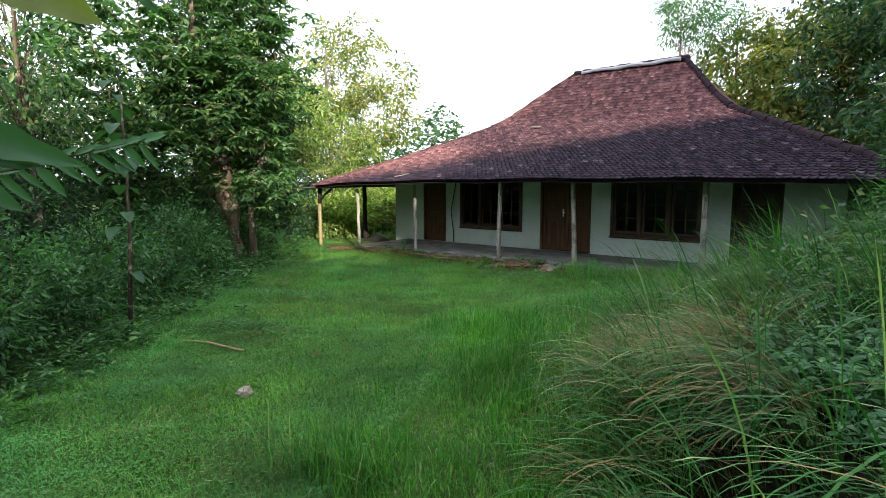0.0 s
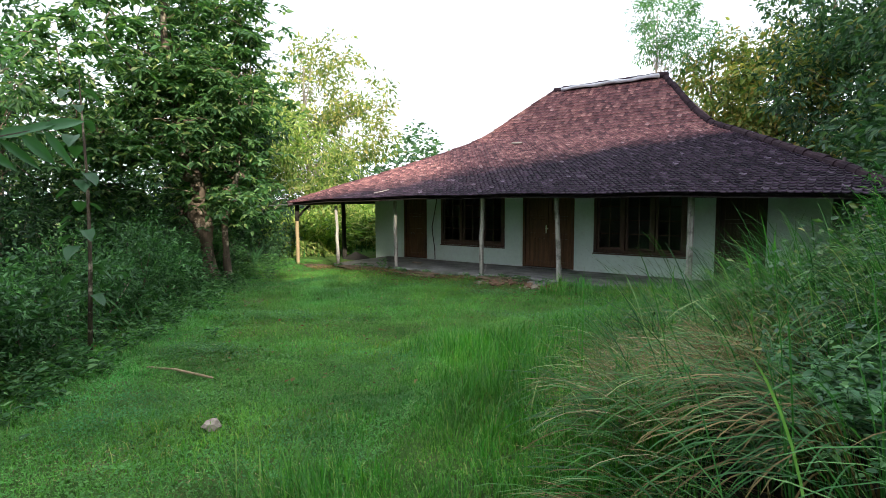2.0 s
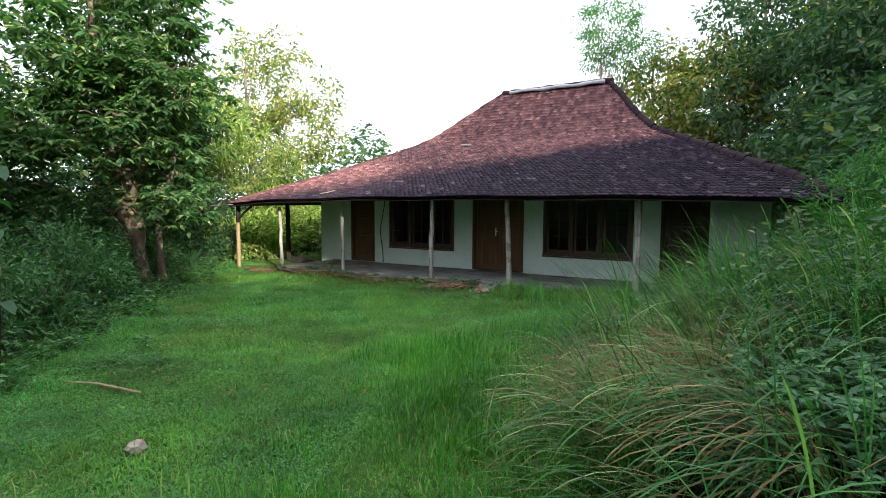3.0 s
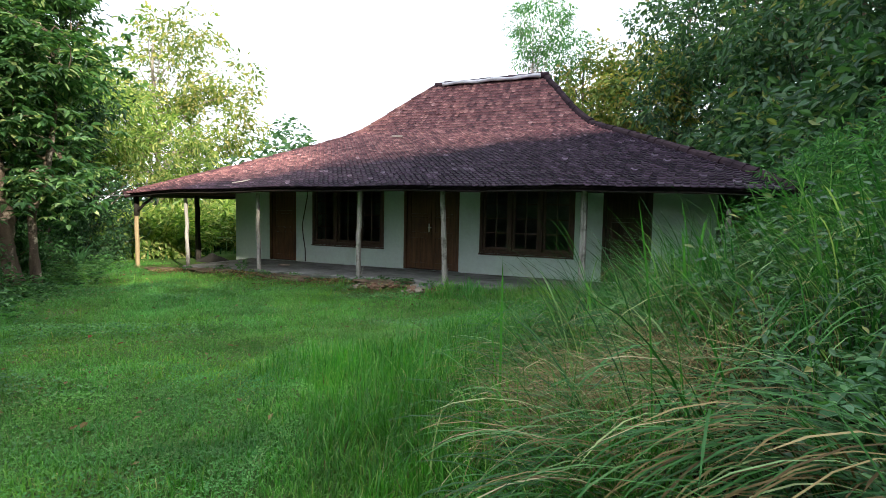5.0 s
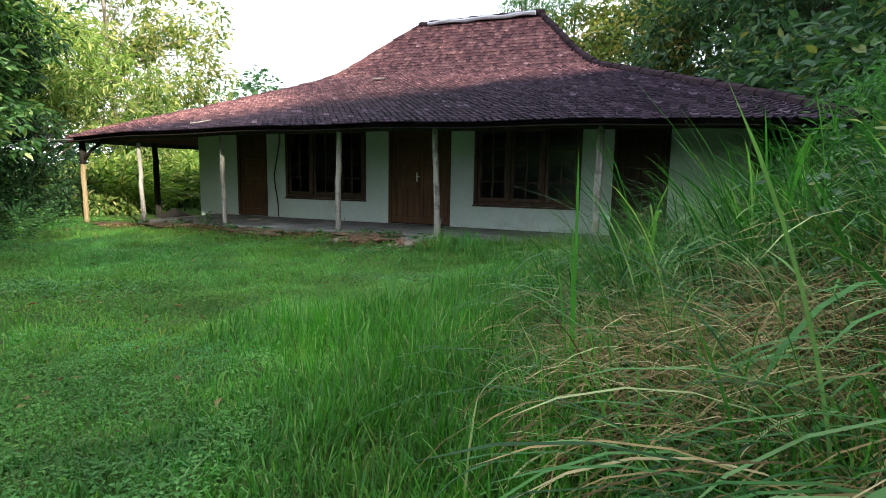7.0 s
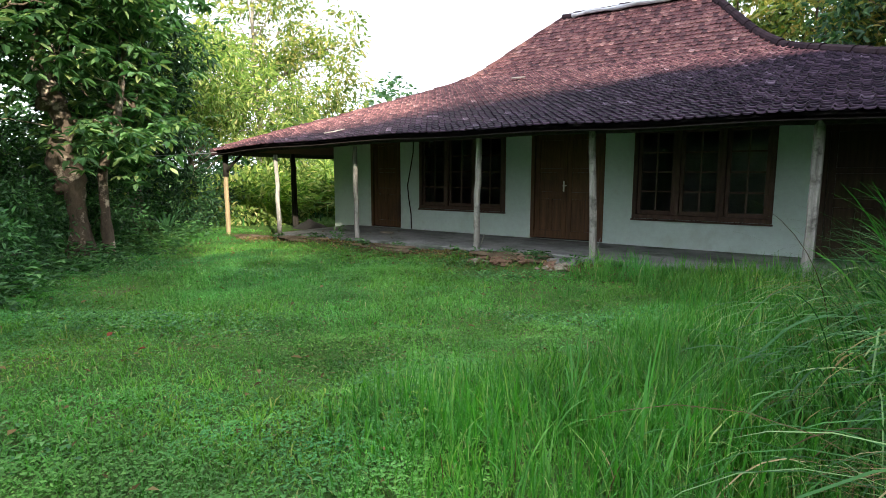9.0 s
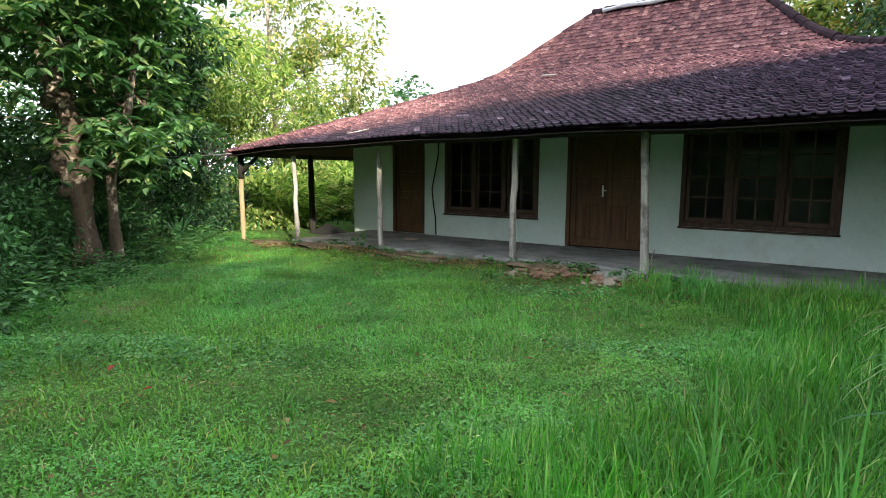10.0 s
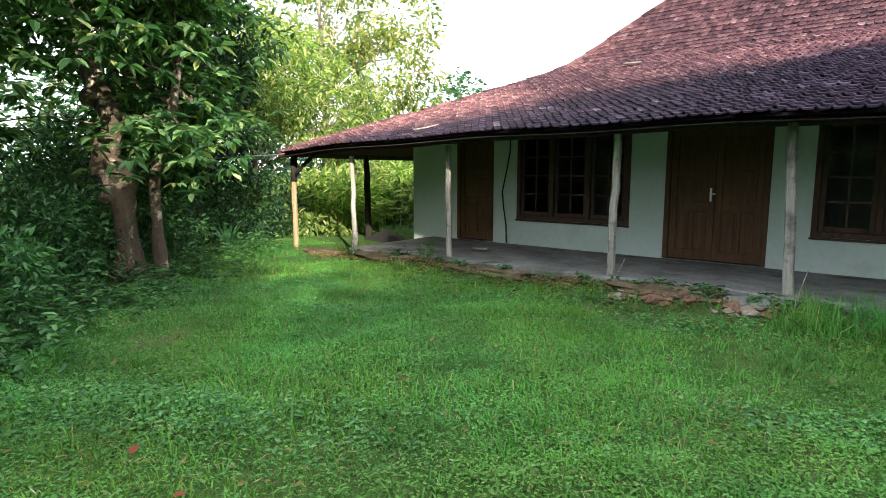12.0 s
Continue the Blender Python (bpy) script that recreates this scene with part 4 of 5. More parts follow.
tree("tree", "thin feathery tree standing above the others", (1.4, 18.6), 11.5, 0.09,
     [(1.6, 18.6, 11.0, 1.9, 1.9, 1.1, 90), (2.9, 19.0, 9.2, 1.7, 1.7, 1.0, 70), (0.9, 18.2, 9.3, 1.0, 1.0, 0.5, 24)], M_LEAF_FEATHER, 0.22, 0.28, 22, 44, limbs=10, clump=0.5, bark=M_BARK_PALE)
tree("tree", "small tree just showing over the roof", (-4.5, 17.0), 5.2, 0.07,
     [(-4.5, 17.0, 5.0, 0.9, 0.9, 0.6, 30)], M_LEAF_SUN, 0.18, 0.3, 20, 45, limbs=6, clump=0.4)
# unseen wood, inferred from the yard's shade, added to keep the low sun off
for k, (hx_, hy_, top_) in enumerate([(14.0, -18.3, 10.8), (15.0, -16.9, 8.6), (16.9, -14.3, 6.4), (19.0, -11.2, 9.2), (20.6, -8.9, 13.5), (22.3, -6.5, 15.5), (24.0, -4.0, 15.5)]):
    gz = float(ground_z(hx_, hy_))
    hh = top_ - gz
    tree("tree", "tall leafy hillside tree with mixed green crown", (hx_, hy_), hh, 0.16,
         [(hx_, hy_, gz + hh * 0.68, 2.5, 2.5, hh * 0.30, 190), (hx_ + 0.5, hy_ + 0.8, gz + hh * 0.36, 2.2, 2.2, hh * 0.22, 130)],
         M_LEAF_HILL, 0.42, 0.5, 16, 150 + k, limbs=6, clump=0.6, group="hillside trees")

# dark shrubs along the yard's west side
line = [(3.2, -11.2), (2.4, -10.2), (1.6, -9.2), (0.8, -8.2), (0.0, -7.0), (-0.9, -6.2), (-2.2, -5.4), (-3.4, -4.9), (-3.9, -3.6), (-4.6, -2.6), (4.0, -12.2)]
for k, (sx_, sy_) in enumerate(line):
    shrub("dense dark green shrub at the lawn's edge", (sx_, sy_), (0.95, 0.95, 1.3 + 0.35 * math.sin(k * 2.1)), 130, M_LEAF_BUSH, 0.09, 0.4, 22, 60 + k, group="shrubs along the lawn")
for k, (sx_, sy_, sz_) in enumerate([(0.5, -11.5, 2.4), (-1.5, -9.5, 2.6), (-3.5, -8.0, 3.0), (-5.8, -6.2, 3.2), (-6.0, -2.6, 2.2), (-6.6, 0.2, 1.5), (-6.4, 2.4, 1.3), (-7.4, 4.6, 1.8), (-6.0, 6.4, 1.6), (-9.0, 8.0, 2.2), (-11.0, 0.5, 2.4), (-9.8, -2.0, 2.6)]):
    # shrubs on the thicket side take the leaf copy darkened for shade
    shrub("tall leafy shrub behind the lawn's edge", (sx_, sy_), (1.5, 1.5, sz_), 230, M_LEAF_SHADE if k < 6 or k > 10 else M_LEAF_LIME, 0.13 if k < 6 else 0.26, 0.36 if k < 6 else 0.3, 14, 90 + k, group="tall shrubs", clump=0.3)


for k, (sx_, sy_, sz_, w_) in enumerate([(10.9, -0.7, 1.5, 0.7), (11.6, 1.0, 2.2, 0.9), (12.2, -2.2, 1.6, 1.0), (12.8, 0.2, 2.2, 1.1), (11.4, 3.6, 2.4, 1.0), (13.6, -4.4, 1.8, 1.1), (12.6, 5.6, 2.6, 1.2)]):
    shrub("feathery green shrub on the bank by the house", (sx_, sy_), (w_, w_, sz_), 110, M_LEAF_FEATHER, 0.13, 0.24, 24, 120 + k, group="bank shrubs", clump=0.3)


def far_wood():
    """Dense wood that closes the view beyond the thicket and the hill."""
    r = np.random.default_rng(55)
    n = 30000
    a = r.uniform(radians(60), radians(285), n)
    d = r.uniform(0, 1, n) ** 0.7 * 7
    rad = 15.5 + d
    x, y = -1.0 + rad * np.cos(a), 1.0 + rad * np.sin(a)
    top = 3.0 + d * 0.35 + 1.3 * np.sin(a * 9) + 0.8 * np.sin(a * 23 + 1) + np.interp(a, np.radians([172, 186, 262, 285]), [0, 3.6, 3.6, 1.0])
    z = ground_z(x, y) + r.uniform(0, 1, n) ** 0.8 * top
    t = r.uniform(0, 6.28, n)
    L = r.uniform(0.25, 0.55, n)
    arr = small_leaves(np.stack([x, y, z], -1), np.stack([np.cos(t), np.sin(t), r.uniform(-0.8, 0.2, n)], -1), unit(r.normal(size=(n, 3)) * 0.6 + [0, 0, 1]), L, L * 0.5)
    tagged(raw("far_wood", arr[0], arr[1], M_LEAF_HILL), "dense green wood beyond the thicket", "woods", kind="stuff")


far_wood()


# ---- grass ----
def scatter(n, x0, x1, y0, y1, seed):
    r = np.random.default_rng(seed)
    return r.uniform(x0, x1, n), r.uniform(y0, y1, n), r


def keep_off(x, y):
    """True where grass may grow: off the porch and house, in front of the shrub line."""
    porch = (x > -2.35) & (x < 10) & (y > -0.15) & (y < 14)
    return ~porch


def hedge_side(x, y):
    """Positive on the lawn's side of the shrubs."""
    return (x - np.interp(y, [-13, -10.5, -7.9, -5.3, -3, -1, 3], [5.4, 4.2, 2.0, -0.4, -2.6, -4.2, -6.0]))


def grass_object(name, label, arrays, mat):
    ob = raw(name, arrays[0], arrays[1], mat)
    return tagged(ob, label, "grass", kind="stuff")


def tall_mask(x, y):
    """Where the grass stands tall: the foot of the bank and beyond."""
    edge = np.interp(y, [-12, -9.2, -7.6, -5.7, -3.9, -1.5, 0.1], [8.0, 6.95, 6.4, 5.95, 6.0, 6.2, 5.8])
    return x - edge


def path_gap(x, y):
    """Distance in plan from the trodden line."""
    line_ = np.array([(10.5, -11.9), (10.2, -11.5), (9.2, -10.15), (8.65, -9.3), (8.4, -9.0), (7.4, -8.0), (6.5, -7.4), (5.86, -7.1)])
    best = np.full(len(x), 99.0)
    for a, b in zip(line_[:-1], line_[1:]):
        d = b - a
        t = np.clip(((x - a[0]) * d[0] + (y - a[1]) * d[1]) / (d @ d), 0, 1)
        best = np.minimum(best, np.hypot(x - a[0] - t * d[0], y - a[1] - t * d[1]))
    return best


def noise_field(x, y, scale):
    """Smooth random field over the plan, about -1 to 1."""
    r = np.random.default_rng(101)
    out = np.zeros(len(x))
    for k in range(14):
        a, f_ = r.uniform(0, 6.28), scale * r.uniform(0.8, 3.2)
        out += np.sin((x * math.cos(a) + y * math.sin(a)) * f_ + r.uniform(0, 6.28)) / (0.6 + f_ / scale)
    return out / 2.2


def bare_strip(x, y):
    """True on the trodden earth along the porch edge."""
    w = 0.55 + 0.35 * noise_field(x, y, 1.4)
    w = np.where((x > 2.9) & (x < 4.9), w + 0.25, w)
    return (y > -0.28 - w) & (x > -3.6) & (x < 5.0)


def dry_spot(x, y):
    """True on the worn patches where the lawn has gone thin and brown."""
    out = np.zeros(len(x), bool)
    for sx, sy, ra in ((3.24, -4.26, 0.4), (4.66, -5.78, 0.35), (0.4, -4.91, 0.7), (3.12, -6.66, 0.45), (-1.6, -2.6, 0.8), (5.2, -7.9, 0.4), (6.9, -9.6, 0.6)):
        out |= np.hypot(x - sx, (y - sy) * 1.3) + 0.2 * noise_field(x, y, 3.0) < ra
    return out


def lawn():
    x, y, r = scatter(430000, -6, 10.4, -13, 0.6, 5)
    d = np.hypot(x - 6.5, y + 8.5)
    keep = keep_off(x, y) & (hedge_side(x, y) > -0.3) & (~bare_strip(x, y) | (r.uniform(size=len(x)) < 0.10)) & ((tall_mask(x, y) < 1.2) | (path_gap(x, y) < 0.9)) & (r.uniform(size=len(x)) < np.clip(1.2 - d / 12, 0.42, 1))
    x, y = x[keep], y[keep]
    n = len(x)
    a = r.uniform(0, 2 * np.pi, n)
    pat = 0.5 + 0.5 * np.sin(1.9 * x + 0.6 * np.sin(2.3 * y)) * np.sin(1.7 * y + 0.8)
    bare = (noise_field(x, y, 0.9) > 0.33) | dry_spot(x, y)
    h = (r.gamma(4, 0.014, n) * (0.6 + 0.9 * pat) + 0.015) * np.where(bare, 0.75, 1)
    base = np.stack([x, y, ground_z(x, y) - 0.005], -1)
    grass_object("lawn_grass", "short uneven green lawn grass", blade_arrays(base, np.stack([np.cos(a), np.sin(a)], -1), h, 0.005 + 0.006 * r.uniform(size=n), r.uniform(0.8, 2.7, n), 2), M_LAWN)
    x, y, r = scatter(460000, -6, 9, -13, 0.4, 6)
    pat = 1.05 - noise_field(x, y, 1.1) + r.normal(0, 0.5, len(x)) - 0.04 * np.hypot(x - 5.5, y + 6)
    keep = keep_off(x, y) & (hedge_side(x, y) > -0.5) & (~bare_strip(x, y) | (r.uniform(size=len(x)) < 0.07)) & (tall_mask(x, y) < 0.6) & (pat > 0.0) & (~dry_spot(x, y) | (r.uniform(size=len(x)) < 0.45))
    x, y = x[keep], y[keep]
    n = len(x)
    a = r.uniform(0, 2 * np.pi, n)
    base = np.stack([x, y, ground_z(x, y) + r.uniform(0.012, 0.05, n) * (0.6 + 1.5 * np.clip(noise_field(x, y, 4.0) + 0.2, 0, 1.2))], -1)
    along = np.stack([np.cos(a), np.sin(a), r.uniform(-0.15, 0.35, n)], -1)
    nor = unit(r.normal(size=(n, 3)) * 0.22 + [0, 0, 1])
    grass_object("lawn_weeds", "low broad-leaved weeds in the lawn", small_leaves(base, along, nor, r.uniform(0.014, 0.037, n), r.uniform(0.008, 0.019, n), 0.22), M_WEED)

    x, y, r = scatter(60000, -6, 8, -12, 0.0, 16)
    keep = keep_off(x, y) & (hedge_side(x, y) > 0) & (tall_mask(x, y) < 0.3) & (noise_field(x + 3, y, 1.5) + r.normal(0, 0.25, len(x)) > np.where(bare_strip(x, y), -0.6, np.where(dry_spot(x, y), -0.1, 0.75)))
    x, y = x[keep], y[keep]
    n = len(x)
    a = r.uniform(0, 2 * np.pi, n)
    base = np.stack([x, y, ground_z(x, y) + r.uniform(0.02, 0.075, n)], -1)
    along = np.stack([np.cos(a), np.sin(a), r.uniform(-0.1, 0.3, n)], -1)
    grass_object("dry_litter", "scattered dry grass litter on the lawn", small_leaves(base, along, unit(r.normal(size=(n, 3)) * 0.35 + [0, 0, 1]), r.uniform(0.03, 0.085, n), r.uniform(0.003, 0.006, n), 0.15), M_STRAW)

    # dense dark creeper mats
    x, y, r = scatter(190000, -4, 7, -10.5, -0.4, 36)
    spots = [(2.5, -5.5, 1.0, 0.42), (1.7, -5.9, 0.7, 0.3), (-0.4, -6.2, 0.6, 0.3), (1.2, -3.2, 0.8, 0.3), (3.6, -7.6, 0.7, 0.4), (2.6, -1.2, 1.1, 0.3), (4.3, -1.3, 0.7, 0.3), (-1.4, -4.6, 1.0, 0.45), (5.4, -3.2, 0.6, 0.35)]
    best = np.full(len(x), 9.0)
    for sx, sy, ra, rb in spots:
        u, v = (x - sx) * 0.86 + (y - sy) * 0.5, (y - sy) * 0.86 - (x - sx) * 0.5
        best = np.minimum(best, np.hypot(u / ra, v / rb))
    keep = keep_off(x, y) & (hedge_side(x, y) > -0.1) & (tall_mask(x, y) < 0.2) & ((best + 0.45 * noise_field(x, y, 2.2) + r.normal(0, 0.30, len(x)) < 0.9) | (noise_field(x + 9, y - 4, 1.2) + r.normal(0, 0.25, len(x)) > 1.15))
    x, y, best = x[keep], y[keep], best[keep]
    n = len(x)
    a = r.uniform(0, 2 * np.pi, n)
    base = np.stack([x, y, ground_z(x, y) + r.uniform(0.02, 1, n) * (0.05 + 0.06 * np.clip(1.3 - best, 0, 1))], -1)
    L = r.uniform(0.02, 0.05, n)
    grass_object("creeper_mat", "dense dark green creeper mats in the lawn", small_leaves(base, np.stack([np.cos(a), np.sin(a), r.uniform(-0.2, 0.4, n)], -1), unit(r.normal(size=(n, 3)) * 0.3 + [0, 0, 1]), L, L * 0.55, 0.22), M_MAT)

    # taller tufts standing out of the lawn, thicker along the porch
    r = np.random.default_rng(23)
    cx = np.concatenate([r.uniform(-4, 7, 420), r.uniform(4.7, 9.4, 150)])
    cy = np.concatenate([r.uniform(-9.5, -0.6, 420), r.uniform(-1.1, -0.35, 150)])
    k = keep_off(cx, cy) & (hedge_side(cx, cy) > 0.1) & (path_gap(cx, cy) > 0.5)
    cx, cy, hh = cx[k], cy[k], np.concatenate([r.uniform(0.07, 0.2, 420), r.uniform(0.22, 0.46, 150)])[k]
    per = 16
    n = len(cx) * per
    x, y, h = np.repeat(cx, per) + r.normal(0, 0.05, n), np.repeat(cy, per) + r.normal(0, 0.05, n), np.repeat(hh, per) * r.uniform(0.5, 1.2, n)
    a = r.uniform(0, 2 * np.pi, n)
    base = np.stack([x, y, ground_z(x, y) - 0.005], -1)
    grass_object("grass_tufts", "taller bright grass tufts standing in the lawn", blade_arrays(base, np.stack([np.cos(a), np.sin(a)], -1), h, 0.005 + 0.006 * r.uniform(size=n), r.uniform(0.4, 2.2, n), 3), M_LAWN)


def tall_grass():
    cx, cy, r = scatter(4200, 4.5, 10.5, -9.6, 0.2, 8)
    tm = tall_mask(cx, cy) + 0.55 * noise_field(cx, cy, 1.6)
    keep = keep_off(cx, cy) & (tm > -0.15) & (bank_d(cx, cy) < 1.2) & (r.uniform(size=len(cx)) < np.clip(0.3 + tm * 0.8, 0.1, 1))
    cx, cy, tm = cx[keep], cy[keep], tm[keep]
    per = 24
    n = len(cx) * per
    x, y, tm = np.repeat(cx, per) + r.normal(0, 0.085, n), np.repeat(cy, per) + r.normal(0, 0.085, n), np.repeat(tm, per)
    a = np.repeat(r.uniform(0, 2 * np.pi, len(cx)), per) + r.normal(0, 0.9, n)
    tuft = np.repeat(r.uniform(0.65, 1.2, len(cx)), per)
    gap = path_gap(x, y)
    h = tuft * r.uniform(0.16, 0.72, n) * np.clip(0.55 + tm * 0.35, 0.45, 1.15) * np.clip(gap * 0.8, 0.22, 1) * np.interp(y, [-8.2, -6.8, -4.5], [1.15, 0.8, 0.55])
    ok = keep_off(x, y) & (~straw_bed(x, y) | (r.uniform(size=n) < 0.6))
    base = np.stack([x, y, ground_z(x, y) - 0.01], -1)
    bend = np.clip(r.gamma(3, 0.32, n), 0.15, 2.2)
    w = 0.004 + 0.007 * r.uniform(size=n) ** 1.6
    lean = np.stack([np.cos(a), np.sin(a)], -1)
    straw = r.uniform(size=n) < 0.05 * np.clip(tm, 0, 1.5)
    g = ok & ~straw
    grass_object("tall_grass", "bright green knee-high grass", blade_arrays(base[g], lean[g], h[g], w[g], bend[g], 4), M_TALL)
    g = ok & straw
    grass_object("withered_grass", "withered tan stems among the tall grass", blade_arrays(base[g], lean[g], h[g] * 0.9, w[g] * 0.6, bend[g] + 0.4, 4), M_STRAW)


def thatch(r):
    """Fallen straw lying in layers on the foot of the bank."""
    cx = np.concatenate([r.uniform(8.2, 12.5, 160), r.uniform(8.4, 9.9, 170)])
    cy = np.concatenate([r.uniform(-11.5, -2.0, 160), r.uniform(-7.9, -6.1, 170)])
    k = (bank_d(cx, cy) > 0.0) & (bank_d(cx, cy) < 2.6) & (path_gap(cx, cy) > 0.95) & ((noise_field(cx, cy, 0.9) > np.where(cy < -8.0, 9.0, -0.1)) | straw_bed(cx, cy)) & (r.uniform(size=len(cx)) < 0.95)
    cx, cy = cx[k], cy[k]
    per = 17
    n = len(cx) * per
    x, y = np.repeat(cx, per) + r.normal(0, 0.20, n), np.repeat(cy, per) + r.normal(0, 0.20, n)
    a = np.repeat(r.normal(np.pi * 1.14, 0.35, len(cx)), per) + r.normal(0, 0.35, n)
    base = np.stack([x, y, ground_z(x, y) + r.uniform(0.0, 0.22, n)], -1)
    L = r.uniform(0.3, 0.85, n)
    ok = (path_gap(x + np.cos(a) * L, y + np.sin(a) * L) > 0.6) & (path_gap(x, y) > 0.8)
    arr = blade_arrays(base[ok], np.stack([np.cos(a), np.sin(a)], -1)[ok], L[ok], r.uniform(0.004, 0.009, n)[ok], r.uniform(1.5, 2.9, n)[ok], 7)
    grass_object("straw_thatch", "fallen brown straw lying on the bank", arr, M_STRAW)


def hollow(x, y):
    """Bare earth, dug in and darkened for the shade under the overhanging bank grass."""
    return ((x - 9.5) / 1.0) ** 2 + ((y + 8.65) / 0.6) ** 2 < 1


def straw_bed(x, y):
    """Where the bank's grass has fallen and dried."""
    return ((x - 9.2) / 0.65) ** 2 + ((y + 6.9) / 0.75) ** 2 < 1


def weed_bed(x, y):
    """Where broad-leaved weeds crowd the grass out on the bank."""
    return (x > 9.8) & (x < 11.4) & (y > -8.9) & (y < -7.0)


def bank_grass():
    r = np.random.default_rng(9)
    cnt = 1250
    cx, cy = r.uniform(7.6, 14.5, cnt), r.uniform(-13.5, 2.5, cnt)
    k = keep_off(cx, cy) & (bank_d(cx, cy) > np.where(cy < -8.8, -0.1, 0.3)) & (path_gap(cx, cy) > 0.75) & ~hollow(cx, cy) & (~weed_bed(cx, cy) | (r.uniform(size=cnt) < 0.3)) & (~straw_bed(cx, cy) | (r.uniform(size=cnt) < 0.75)) & ~((cx < 10.3) & (cy < -10.4))
    cx, cy = cx[k], cy[k]
    per = 24
    m = len(cx)
    n = m * per
    x, y = np.repeat(cx, per) + r.normal(0, 0.10, n), np.repeat(cy, per) + r.normal(0, 0.10, n)
    long_ = np.repeat(r.uniform(0.7, 1.6, m), per)
    main = np.repeat(r.normal(np.pi * 1.18, 0.38, m), per)
    arch = np.repeat(r.uniform(0.75, 1.15, m), per)
    brown = np.repeat(0.08 + 0.34 * (noise_field(cx, cy, 0.8) > 0.1) * (bank_d(cx, cy) < 2.2) * np.interp(cy, [-9.6, -8.6], [0.15, 1.0]), per)
    gap = path_gap(x, y)
    ok = (gap > 0.55) & keep_off(x, y)
    a = main + r.normal(0, 0.42, n)
    h = long_ * r.uniform(0.4, 1.1, n) * np.clip(gap / 1.3, 0.4, 1)
    base = np.stack([x, y, ground_z(x, y) - 0.01], -1)
    bend = (arch * r.gamma(8, 0.25, n)).clip(0.4, 2.6)
    dry = r.uniform(size=n) < brown
    lean = np.stack([np.cos(a), np.sin(a)], -1)
    w = 0.006 + 0.010 * r.uniform(size=n) ** 2 + 0.012 * (r.uniform(size=n) < 0.05) * (gap > 2)
    g = ok & ~dry
    grass_object("bank_grass", "long arching green grass on the bank", blade_arrays(base[g], lean[g], h[g], w[g], bend[g], 9), M_BANK)
    g = ok & dry
    grass_object("dry_grass", "dry straw-coloured grass lying on the bank", blade_arrays(base[g], lean[g], h[g], w[g] * 0.6, (bend[g] + 0.5).clip(0.9, 2.7), 9), M_STRAW)
    overhang()
    thatch(r)
    bank_weeds(r)


def overhang():
    """Long tussocks that spill over the hollow in the foot of the bank."""
    r = np.random.default_rng(41)
    cx, cy = r.uniform(9.1, 10.3, 34), r.uniform(-8.55, -7.9, 34)
    per = 15
    n = len(cx) * per
    x, y = np.repeat(cx, per) + r.normal(0, 0.07, n), np.repeat(cy, per) + r.normal(0, 0.07, n)
    a = np.repeat(r.normal(np.pi * 1.18, 0.22, len(cx)), per) + r.normal(0, 0.22, n)
    base = np.stack([x, y, ground_z(x, y) - 0.01], -1)
    lean = np.stack([np.cos(a), np.sin(a)], -1)
    h, w, bend = r.uniform(0.7, 1.4, n), r.uniform(0.006, 0.014, n), r.uniform(1.7, 2.6, n)
    dry = r.uniform(size=n) < 0.35
    for sel, name, label, mat in ((~dry, "spilling_grass", "long green grass spilling over the bank's edge", M_BANK), (dry, "spilling_straw", "dry straw spilling over the bank's edge", M_STRAW)):
        grass_object(name, label, blade_arrays(base[sel], lean[sel], h[sel], w[sel], bend[sel], 9), mat)


def bank_weeds(r):
    """Weeds with upright stems, leaf pairs up the stem and a rosette at the tip."""
    cx = np.concatenate([r.uniform(8.2, 14.5, 260), r.uniform(9.7, 11.4, 140)])
    cy = np.concatenate([r.uniform(-13, 3.5, 260), r.uniform(-8.9, -6.9, 140)])
    k = keep_off(cx, cy) & (bank_d(cx, cy) > 0.3) & (path_gap(cx, cy) > 0.75) & ~hollow(cx, cy) & ((cx > 9.5) | (cy > -8.0))
    cx, cy = cx[k], cy[k]
    B, A, N, L = [], [], [], []
    stems = []
    for px, py in zip(cx, cy):
        gz = float(ground_z(px, py))
        for q in range(r.integers(3, 6)):
            h = r.uniform(0.15, 0.5)
            foot = np.array([px + r.normal(0, 0.08), py + r.normal(0, 0.08), gz - 0.02])
            top = foot + [r.normal(0, 0.12), r.normal(0, 0.12), h]
            mid = (foot + top) / 2 + [0.02, -0.02, 0.03]
            stems.append(tube([foot, mid, top], [0.004, 0.003, 0.002], 4))
            size = r.uniform(0.04, 0.10)
            spin = r.uniform(0, 6.28)
            for tier, t in enumerate((1.0, 0.93, 0.74, 0.52)):
                c = foot * (1 - t) + top * t
                for j in range((5, 4, 3, 2)[tier]):
                    ang = spin + tier * 0.8 + j * 6.28 / (5, 4, 3, 2)[tier] + r.normal(0, 0.2)
                    B.append(c + np.array([math.cos(ang), math.sin(ang), 0]) * 0.012)
                    A.append((math.cos(ang), math.sin(ang), r.uniform(-0.25, 0.45)))
                    N.append((r.normal(0, 0.2), r.normal(0, 0.2), 1.0))
                    L.append(size * r.uniform(0.7, 1.2) * (1.1 if tier else 0.8))
    L = np.array(L)
    grass_object("bank_weeds", "broad-leaved green weeds on the bank", join([leaf_arrays(np.array(B), np.array(A), unit(np.array(N)), L, L * 0.5, 0.14, 0.22)] + stems), M_LEAF_TEAL)


